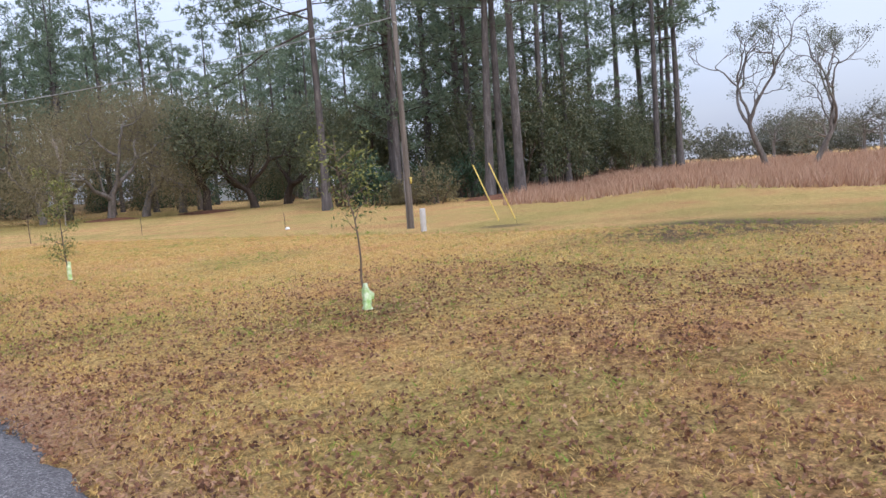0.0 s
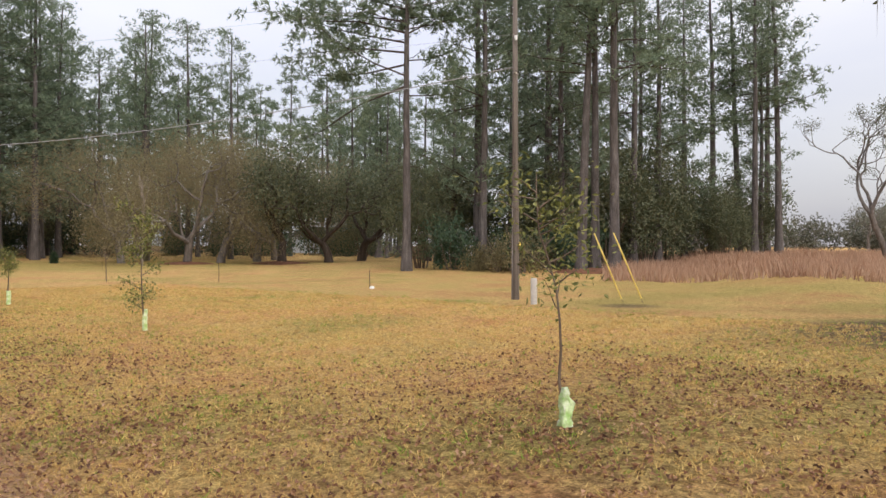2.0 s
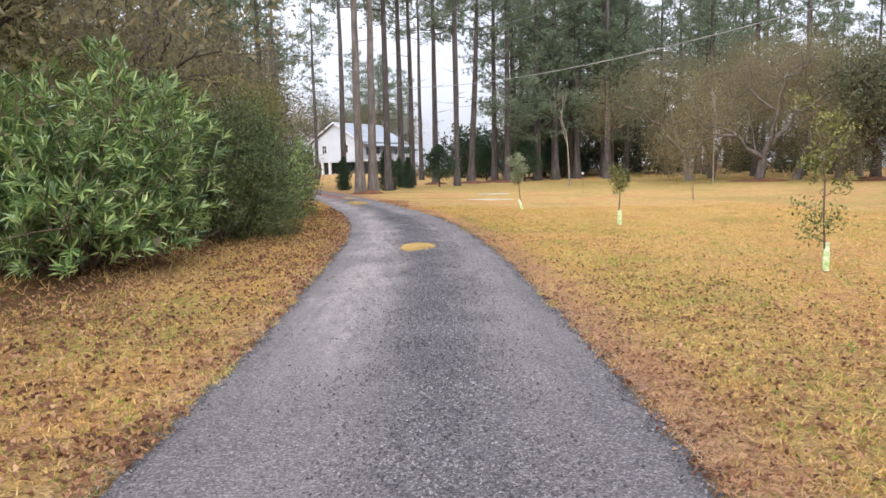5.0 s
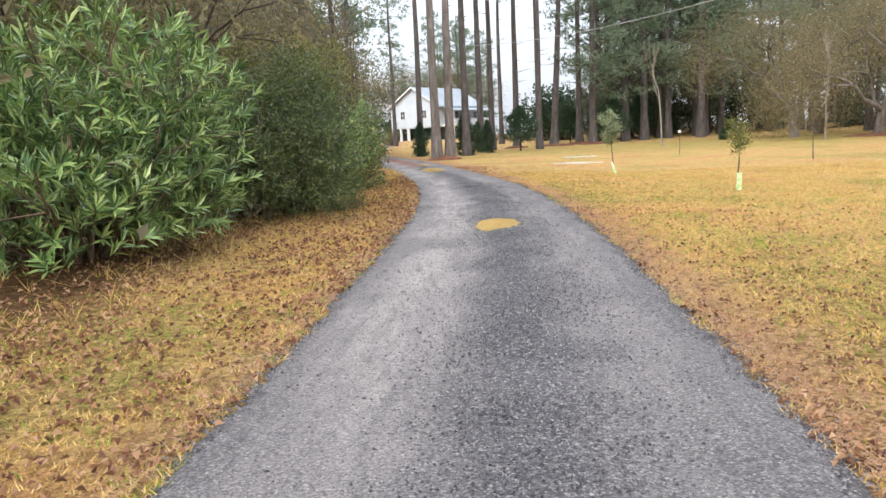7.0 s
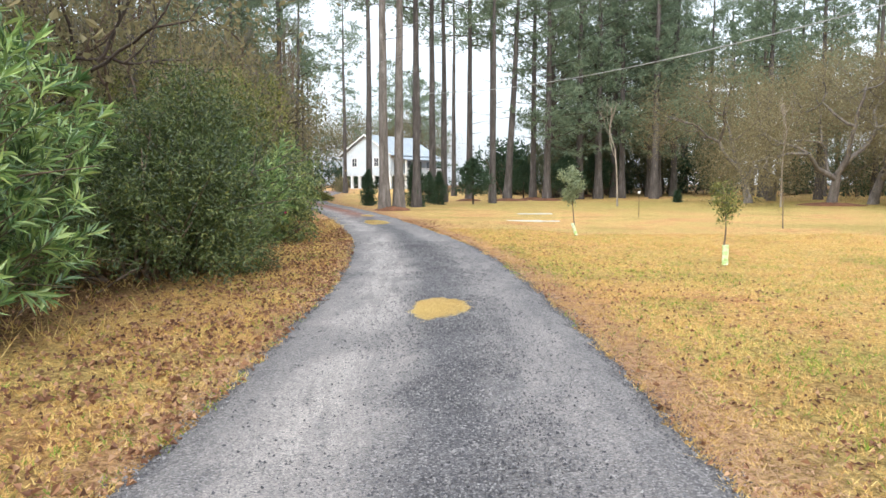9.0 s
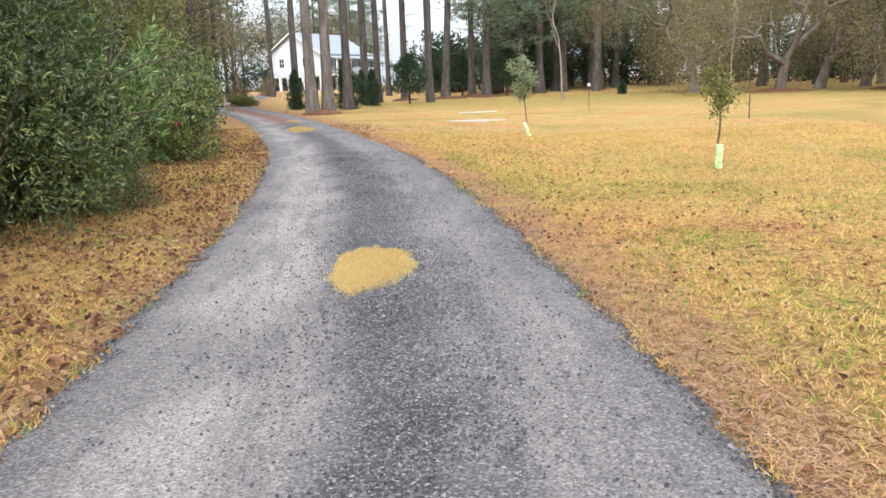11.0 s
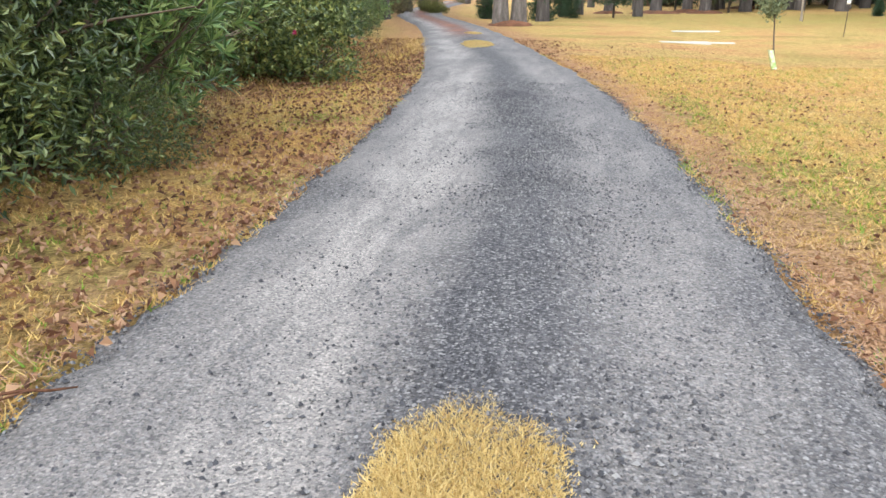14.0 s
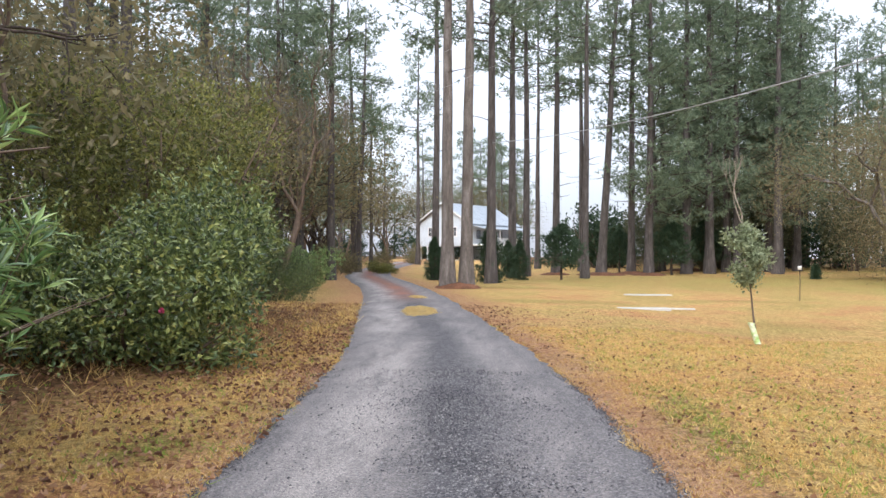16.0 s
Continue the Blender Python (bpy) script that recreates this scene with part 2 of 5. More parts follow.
M_OLIVE = leafy("olive_leaf", [(0.12, (0.045, 0.052, 0.02)), (0.45, (0.16, 0.175, 0.05)), (0.75, (0.31, 0.30, 0.085)), (0.97, (0.48, 0.36, 0.10))], 0.5, 0.3, 0.35)
M_RUSSET = leafy("faded_leaf", [(0.12, (0.10, 0.092, 0.05)), (0.5, (0.22, 0.195, 0.10)), (0.8, (0.31, 0.255, 0.13)), (0.97, (0.40, 0.28, 0.12))], 0.6, 0.42, 0.3)
M_SAGE = leafy("sage_leaf", [(0.12, (0.11, 0.135, 0.075)), (0.5, (0.24, 0.28, 0.155)), (0.9, (0.42, 0.46, 0.27))], 0.5, 0.3, 0.4)
M_LIVEOAK = leafy("live_oak_leaf", [(0.12, (0.06, 0.075, 0.04)), (0.5, (0.12, 0.135, 0.07)), (0.85, (0.21, 0.205, 0.105))], 0.5, 0.25, 0.4)
M_HAZETREE = leafy("grey_twigs", [(0.12, (0.15, 0.125, 0.07)), (0.5, (0.26, 0.22, 0.125)), (0.9, (0.38, 0.33, 0.19))], 0.8, 0.35, 0.2)
# leaf colour paled and greyed to stand in for distance haze
M_HAZED_LEAF = leafy("hazed_far_leaf", [(0.12, (0.11, 0.115, 0.085)), (0.5, (0.17, 0.17, 0.13)), (0.9, (0.25, 0.235, 0.18))], 0.7, 0.2, 0.2)
M_MOSS = leafy("spanish_moss", [(0.12, (0.13, 0.12, 0.095)), (0.9, (0.28, 0.26, 0.21))], 0.9, 0.2, 0.1)
M_BARK = surface("pine_bark", [(0.3, (0.06, 0.052, 0.048)), (0.55, (0.122, 0.106, 0.099)), (0.75, (0.20, 0.176, 0.165))], 2.2, 14, 0.9, 0.8, 0.05, (3, 3, 0.55))
M_GREYBARK = surface("grey_bark", [(0.3, (0.10, 0.085, 0.072)), (0.55, (0.19, 0.165, 0.148)), (0.75, (0.29, 0.26, 0.24))], 2.0, 16, 0.9, 0.7, 0.04, (3, 3, 0.6))
M_DARKBARK = surface("dark_bark", [(0.3, (0.045, 0.034, 0.027)), (0.7, (0.12, 0.09, 0.072))], 2.0, 16, 0.9, 0.7, 0.04, (3, 3, 0.6))
M_PALETWIG = surface("pale_twig", [(0.3, (0.22, 0.18, 0.14)), (0.7, (0.40, 0.34, 0.28))], 3, 25, 0.85, 0.4, 0.01, (3, 3, 0.6))
M_POLE = surface("weathered_pole", [(0.3, (0.085, 0.068, 0.055)), (0.7, (0.21, 0.175, 0.145))], 1.5, 22, 0.85, 0.6, 0.01, (8, 8, 0.35))
M_SAND = surface("pale_sand", [(0.3, (0.47, 0.41, 0.34)), (0.7, (0.68, 0.62, 0.54))], 1.2, 45, 0.95, 0.5, 0.02)
M_YELLOW = surface("yellow_plastic", [(0.3, (0.62, 0.42, 0.07)), (0.7, (0.74, 0.55, 0.13))], 2, 20, 0.5, 0.05, 0.002, spec=0.4)
M_GUARD = surface("pale_green_plastic", [(0.35, (0.34, 0.56, 0.15)), (0.5, (0.62, 0.76, 0.40)), (0.65, (0.82, 0.86, 0.70))], 11, 30, 0.45, 0.3, 0.01, spec=0.5)
M_WHITE = surface("white_plastic", [(0.3, (0.66, 0.64, 0.6)), (0.7, (0.80, 0.79, 0.76))], 3, 25, 0.5, 0.1, 0.004)
M_SLAB = surface("pale_concrete", [(0.3, (0.44, 0.41, 0.37)), (0.7, (0.60, 0.57, 0.53))], 1.5, 30, 0.85, 0.3, 0.006)
M_SIDING = surface("white_siding", [(0.3, (0.56, 0.62, 0.68)), (0.7, (0.66, 0.71, 0.76))], 0.6, 18, 0.6, 0.1, 0.004)
M_TRIM = surface("white_trim", [(0.3, (0.78, 0.78, 0.78)), (0.7, (0.84, 0.84, 0.83))], 0.8, 20, 0.5, 0.05, 0.002)
M_ROOF = surface("grey_metal_roof", [(0.3, (0.30, 0.34, 0.38)), (0.7, (0.40, 0.44, 0.48))], 0.7, 15, 0.4, 0.1, 0.003, metal=0.2)
M_GLASS = surface("dark_window_glass", [(0.3, (0.03, 0.035, 0.045)), (0.7, (0.05, 0.055, 0.07))], 1, 5, 0.08, 0.0, spec=0.8)
M_WIRE = surface("aluminium_wire", [(0.3, (0.35, 0.35, 0.35)), (0.7, (0.5, 0.5, 0.5))], 1, 10, 0.5, 0.0, metal=0.3)
M_MULCH = surface("pine_straw_mulch", [(0.3, (0.10, 0.045, 0.024)), (0.7, (0.24, 0.105, 0.055))], 2, 35, 0.95, 0.8, 0.04)
M_FARROOF = surface("far_roof", [(0.3, (0.2, 0.2, 0.21)), (0.7, (0.3, 0.3, 0.31))], 1, 8, 0.7, 0.1, 0.01)
M_PINK = surface("pink_petals", [(0.3, (0.5, 0.05, 0.16)), (0.7, (0.7, 0.12, 0.28))], 9, 40, 0.5, 0.2, 0.003)
M_TWIG = surface("brown_stem", [(0.3, (0.10, 0.07, 0.05)), (0.7, (0.22, 0.16, 0.115))], 4, 30, 0.85, 0.4, 0.006, (3, 3, 0.6))


# ---- building tools ----
class Shape:
    """Gathers tubes, leaves and plates, then becomes one mesh."""

    def __init__(self):
        self.v, self.q, self.t, self.n, self.q_parts, self.t_parts = [], [], [], 0, [], []

    def add(self, verts, quads=None, tris=None):
        verts = np.asarray(verts, dtype=np.float32).reshape(-1, 3)
        if quads is not None and len(quads):
            self.q_parts.append(np.asarray(quads, dtype=np.int32).reshape(-1, 4) + self.n)
        if tris is not None and len(tris):
            self.t_parts.append(np.asarray(tris, dtype=np.int32).reshape(-1, 3) + self.n)
        self.v.append(verts)
        self.n += len(verts)

    def tube(self, pts, radii, sides=6, cap=True):
        pts, radii = np.asarray(pts, dtype=float), np.asarray(radii, dtype=float)
        d = np.gradient(pts, axis=0)
        d /= np.linalg.norm(d, axis=1)[:, None] + 1e-9
        ref = np.array([0.0, 0.0, 1.0]) if abs(d[0][2]) < 0.9 else np.array([1.0, 0.0, 0.0])
        a = np.cross(d, ref)
        a /= np.linalg.norm(a, axis=1)[:, None] + 1e-9
        b = np.cross(d, a)
        ang = np.arange(sides) * 2 * np.pi / sides
        ring = a[:, None, :] * np.cos(ang)[None, :, None] + b[:, None, :] * np.sin(ang)[None, :, None]
        v = (pts[:, None, :] + ring * radii[:, None, None]).reshape(-1, 3)
        i, j = np.meshgrid(np.arange(len(pts) - 1), np.arange(sides), indexing="ij")
        k = (j + 1) % sides
        quads = np.stack([i * sides + j, i * sides + k, (i + 1) * sides + k, (i + 1) * sides + j], -1).reshape(-1, 4)
        tris = None
        if cap:
            v = np.vstack([v, pts[-1:]])
            e = (len(pts) - 1) * sides
            tris = [(e + s, e + (s + 1) % sides, len(v) - 1) for s in range(sides)]
        self.add(v, quads, tris)

    def box(self, x0, x1, y0, y1, z0, z1):
        v = [(x, y, z) for z in (z0, z1) for y in (y0, y1) for x in (x0, x1)]
        self.add(v, [(0, 2, 3, 1), (4, 5, 7, 6), (0, 1, 5, 4), (2, 6, 7, 3), (0, 4, 6, 2), (1, 3, 7, 5)])

    def slivers(self, base, tip, side):
        """Narrow triangles from base to tip."""
        n = len(base)
        v = np.stack([base - side, base + side, tip], 1).reshape(-1, 3)
        self.add(v, None, np.arange(3 * n).reshape(-1, 3))

    def leaves(self, base, axis, side, length, width, fold=0.25):
        """Pointed leaves, folded along the middle: two faces of four corners each."""
        n = len(base)
        axis = axis / (np.linalg.norm(axis, axis=1)[:, None] + 1e-9)
        side = np.cross(axis, side)
        side /= np.linalg.norm(side, axis=1)[:, None] + 1e-9
        up = np.cross(side, axis)
        L, W = np.broadcast_to(length, n)[:, None], np.broadcast_to(width, n)[:, None]
        mid = base + axis * L * 0.5 + up * W * -fold
        tip = base + axis * L - up * L * 0.06
        v = np.stack([base, mid + side * W * 0.5 + up * W * fold * 2, tip, mid - side * W * 0.5 + up * W * fold * 2], 1).reshape(-1, 3)
        k = np.arange(n)[:, None] * 4
        self.add(v, None, np.concatenate([k + np.array([[0, 1, 2]]), k + np.array([[0, 2, 3]])], 0))

    def mesh(self, name, material, smooth=True):
        me = bpy.data.meshes.new(name)
        v = np.vstack(self.v)
        q = np.vstack(self.q_parts) if self.q_parts else np.zeros((0, 4), np.int32)
        t = np.vstack(self.t_parts) if self.t_parts else np.zeros((0, 3), np.int32)
        me.vertices.add(len(v))
        me.vertices.foreach_set("co", v.astype(np.float32).ravel())
        me.loops.add(q.size + t.size)
        me.loops.foreach_set("vertex_index", np.concatenate([q.ravel(), t.ravel()]).astype(np.int32))
        me.polygons.add(len(q) + len(t))
        me.polygons.foreach_set("loop_start", np.concatenate([np.arange(len(q)) * 4, q.size + np.arange(len(t)) * 3]).astype(np.int32))
        me.polygons.foreach_set("use_smooth", np.full(len(q) + len(t), smooth))
        me.update(calc_edges=True)
        me.materials.append(material)
        return me


def part(name, shape, material, parent=None, label="", smooth=True, kind=""):
    ob = new(name, shape.mesh(name, material, smooth))
    if parent:
        ob.parent = parent
    if label:
        ob["label"] = label
    if kind:
        ob["kind"] = kind
    return ob


def thing(name, label, category, at=(0, 0, 0), turn=0, group="", kind=""):
    ob = new(name)
    ob.matrix_basis = pose(*at, 0, 0, turn)
    return tagged(ob, label, category, group, kind)


def unit(v):
    return v / (np.linalg.norm(v, axis=-1, keepdims=True) + 1e-9)


def scatter_dirs(rng, n):
    return unit(rng.normal(size=(n, 3)))


def lattice_noise(x, y, size, seed):
    """Smooth value noise over the plan, 0 to 1."""
    u, v = np.asarray(x) / size, np.asarray(y) / size
    i, j = np.floor(u).astype(int), np.floor(v).astype(int)
    fu, fv = u - i, v - j
    fu, fv = fu * fu * (3 - 2 * fu), fv * fv * (3 - 2 * fv)

    def h(a, b):
        k = np.sin(a * 127.1 + b * 311.7 + seed * 74.7) * 43758.5453
        return k - np.floor(k)

    return (h(i, j) * (1 - fu) + h(i + 1, j) * fu) * (1 - fv) + (h(i, j + 1) * (1 - fu) + h(i + 1, j + 1) * fu) * fv


def ease(v):
    v = np.clip(v, 0, 1)
    return v * v * (3 - 2 * v)


# ---- the lie of the land ----
def mound_mask(x, y):
    return ease((0.62 * x - 2.5 - y) / 5.0)


def height(x, y):
    """The ground's level: flat by the drive, a bank in the east, a slow rise to the north."""
    x, y = np.asarray(x, float), np.asarray(y, float)
    z = 0.95 * ease((y - 72) / 85.0)
    z = z + mound_mask(x, y) * ((0.10 + 0.28 * ease((y + 4) / 16)) * ease((x - 19.5) / 10.0) + 0.3 * ease((x - 30) / 35.0))
    z = z + 0.16 * ease((x - 2) / 3) * ease((12 - y) / 8) * ease((24 - x) / 8) - 0.15 * ease((x - 2.2) / 3) * ease((y - 16) / 10) * ease((72 - y) / 22) * ease((40 - x) / 12)
    off = np.clip((np.abs(x - road_mid(y)) - 1.5) / 3, 0, 1)
    return z + off * (0.09 * (lattice_noise(x, y, 2.7, 5) - 0.5) + 0.12 * (lattice_noise(x, y, 9, 6) - 0.5)) - 0.04 * off


ROAD_Y = np.array([-30, -12, -4, 0, 5, 7, 9, 12, 16, 20, 23, 26.5, 30, 34, 38, 44, 52, 60, 70, 84, 100, 125])
ROAD_L = np.array([-5.2, -3.4, -2.4, -2.1, -1.85, -1.72, -1.62, -1.55, -1.5, -1.52, -1.68, -2.0, -2.45, -3.2, -4.0, -5.1, -7.0, -9.3, -12.0, -14.6, -16.2, -17])
ROAD_R = np.array([-2.2, -0.5, 0.35, 0.62, 1.08, 1.2, 1.3, 1.4, 1.44, 1.36, 1.2, 0.86, 0.4, -0.3, -1.1, -2.2, -4.0, -6.0, -8.6, -11.2, -12.6, -13.4])


def road_mid(y):
    return (np.interp(y, ROAD_Y, ROAD_L) + np.interp(y, ROAD_Y, ROAD_R)) / 2


def off_road(x, y):
    """Metres outside the gravel; negative on it."""
    return np.maximum(np.interp(y, ROAD_Y, ROAD_L) - x, x - np.interp(y, ROAD_Y, ROAD_R))


def spread(fine0, fine1, step, far, grow=1.22):
    core = list(np.arange(fine0, fine1 + step, step))
    for sign, end in ((1, core[-1]), (-1, core[0])):
        s, p = step, end
        while abs(p) < far:
            s *= grow
            p += sign * s
            core.append(p) if sign > 0 else core.insert(0, p)
    return np.array(core)


def add_float(me, name, values):
    a = me.attributes.new(name, "FLOAT", "POINT")
    a.data.foreach_set("value", np.asarray(values, np.float32))


def green_amount(x, y):
    g = ease((lattice_noise(x, y, 3.1, 11) - 0.66) * 4) * 0.42 + ease((lattice_noise(x, y, 11, 12) - 0.5) * 3) * 0.14
    for cx, cy, rx, ry, k in ((1.7, 25.6, 0.3, 1.5, 1.0), (2.3, 22.6, 0.4, 1.4, 0.3), (4.9, 3.6, 1.3, 0.9, 0.6), (4.6, -1.2, 0.7, 1.1, 0.4), (2.9, 18.2, 0.5, 0.5, 0.7),
                              (-2.5, 24.2, 0.35, 0.5, 0.7), (-2.6, 19.6, 0.22, 0.3, 0.9), (12, 3, 7, 3.0, 0.4), (26, 12, 6, 8, 0.35), (20, 66, 26, 14, 0.5)):
        g = np.maximum(g, k * ease(1.4 - np.hypot((x - cx) / rx, (y - cy) / ry)))
    return np.clip(g, 0, 1)


def litter_amount(x, y):
    d = off_road(x, y)
    a = ease((6.0 - d) / 5.0) * (0.4 + 0.6 * ease((lattice_noise(x, y, 0.9, 21) - 0.34) * 3)) * np.where(x < road_mid(y), 0.68, 0.12 + 0.5 * ease((15 - y) / 6))
    b = ease((13 - np.hypot(x - 4, (y + 2.5) * 1.1)) / 8) * (0.25 + 0.75 * ease((lattice_noise(x, y, 1.6, 22) - 0.3) * 3)) * 0.8
    return np.clip(np.maximum(a, b), 0, 1)


def build_ground():
    xs, ys = spread(-9, 24, 0.3, 2600), spread(-7, 62, 0.35, 2600)
    gx, gy = np.meshgrid(xs, ys)
    x, y = gx.ravel(), gy.ravel()
    s = Shape()
    nx = len(xs)
    i, j = np.meshgrid(np.arange(len(ys) - 1), np.arange(nx - 1), indexing="ij")
    s.add(np.stack([x, y, height(x, y) - 0.035 * ease((0.2 - off_road(x, y)) / 0.3)], 1), np.stack([i * nx + j, i * nx + j + 1, (i + 1) * nx + j + 1, (i + 1) * nx + j], -1).reshape(-1, 4))
    ob = part("ground", s, M_GROUND)
    me = ob.data
    add_float(me, "green", green_amount(x, y))
    add_float(me, "litter", litter_amount(x, y))
    edge = ease((0.55 - np.abs(off_road(x, y) - 0.2)) / 0.5)
    band = 0.5 * ease((0.8 - np.abs(off_road(x, y) - 0.3)) / 0.7) * (x > road_mid(y)) * ease((y - 10) / 6) * (0.35 + 0.65 * lattice_noise(x, y, 1.3, 32))
    north = ease((y - 30) / 14) * ease((2.0 - off_road(x, y)) / 1.6)
    add_float(me, "straw", np.clip(edge * (0.1 + 0.45 * lattice_noise(x, y, 0.8, 31)) + north * 0.85 + band, 0, 1) * (np.abs(x) < 25))
    soil = ease(1.3 - np.hypot((x - 14.3) / 2.2, (y - 2.8) / 3.6) + 0.9 * (lattice_noise(x, y, 1.4, 33) - 0.5)) + 0.9 * ease(1.2 - np.hypot((x - 16.2) / 2.4, (y + 1.6) / 2.0) + 0.8 * (lattice_noise(x, y, 1.1, 34) - 0.5))
    soil = soil + 0.6 * ease(1.2 - np.hypot((x - 5.05) / 0.5, (y - 3.4) / 0.4)) + 0.7 * ease(1.3 - np.hypot((x - 17.6) / 0.9, (y - 10.9) / 0.9))
    add_float(me, "soil", np.clip(soil, 0, 0.85))
    woods = ease((-3.3 - (x - 0.0) - 0.4 * (lattice_noise(x, y, 1.5, 36) - 0.5)) / 1.6) * ease((y - 9) / 4) * ease((40 - y) / 5) + ease((road_mid(y) - 4.5 - x) / 3) + ease((y - 104 - 12 * lattice_noise(x, y, 14, 35)) / 10) * (x > -3)
    woods = woods + ease((x - 0.35 * y - 33) / 6) * (1 - mound_mask(x, y)) * (y > 12)
    add_float(me, "woods", np.clip(woods, 0, 0.9))
    return tagged(ob, "dormant straw-coloured lawn strewn with brown leaves", "ground", kind="structure")


def build_road():
    ys = np.concatenate([np.arange(-28, 0, 0.3), np.arange(0, 30, 0.09), np.arange(30, 46, 0.2), np.arange(46, 122, 0.8)])
    us = np.linspace(0, 1, 19)
    L = np.interp(ys, ROAD_Y, ROAD_L) + 0.07 * (lattice_noise(ys, ys * 0, 0.9, 41) - 0.5) + 0.12 * (lattice_noise(ys, ys * 0, 0.16, 42) - 0.5)
    R = np.interp(ys, ROAD_Y, ROAD_R) + 0.07 * (lattice_noise(ys, ys * 0, 0.9, 43) - 0.5) + 0.12 * (lattice_noise(ys, ys * 0, 0.16, 44) - 0.5)
    X = L[:, None] * (1 - us) + R[:, None] * us
    Y = np.repeat(ys[:, None], len(us), 1)
    prof = np.array([-0.02, 0.02, 0.03, 0.03, 0.024, 0.016, 0.014, 0.022, 0.036, 0.046, 0.05, 0.044, 0.032, 0.02, 0.016, 0.02, 0.03, 0.022, -0.02])
    Z = height(X, Y) + prof[None, :] + 0.012 * (lattice_noise(X, Y, 0.5, 45) - 0.5)
    s, n = Shape(), len(us)
    i, j = np.meshgrid(np.arange(len(ys) - 1), np.arange(n - 1), indexing="ij")
    quads = np.stack([i * n + j, i * n + j + 1, (i + 1) * n + j + 1, (i + 1) * n + j], -1).reshape(-1, 4)
    s.add(np.stack([X, Y, Z], -1).reshape(-1, 3), quads)
    ob = part("driveway", s, M_ROAD)
    uv = ob.data.uv_layers.new(name="across")
    U = np.stack([np.repeat(us[None, :], len(ys), 0).ravel(), Y.ravel() * 0.1], 1)[quads.ravel()]
    uv.data.foreach_set("uv", U.astype(np.float32).ravel())
    mid = np.exp(-((us - 0.5) / 0.16) ** 2)[None, :]
    add_float(ob.data, "needles", (np.clip(mid * ease((Y - 39) / 8) * (0.4 + 0.6 * lattice_noise(X, Y, 1.2, 46)), 0, 0.85)).ravel())
    add_float(ob.data, "loose", np.clip(ease((13 - Y) / 6) * (0.7 + 0.3 * lattice_noise(X, Y, 0.8, 47)) + 0.5 * ease((lattice_noise(X, Y, 1.6, 48) - 0.62) * 5), 0, 0.9).ravel())
    return tagged(ob, "curving crushed-gravel driveway with pale wheel tracks and dark crown", "driveway", kind="structure")


build_ground()
build_road()


# ---- trees ----
def wander(rng, start, way, length, steps, bend, lift=0.0):
    pts, p, d = [np.array(start, float)], np.array(start, float), unit(np.array(way, float))
    for _ in range(steps):
        d = unit(d + rng.normal(size=3) * bend + np.array([0, 0, lift]))
        p = p + d * length / steps
        pts.append(p.copy())
    return np.array(pts)


def tufts(shape, rng, at, outward, count, length, width):
    """Needle tufts: sprays of slender blades round each point."""
    n = len(at)
    base = np.repeat(at, count, 0)
    way = unit(np.repeat(outward, count, 0) * 0.7 + scatter_dirs(rng, n * count))
    L = length * rng.uniform(0.6, 1.15, (n * count, 1))
    side = unit(np.cross(way, scatter_dirs(rng, n * count))) * width * 0.5
    shape.slivers(base - way * L * 0.1, base + way * L, side)


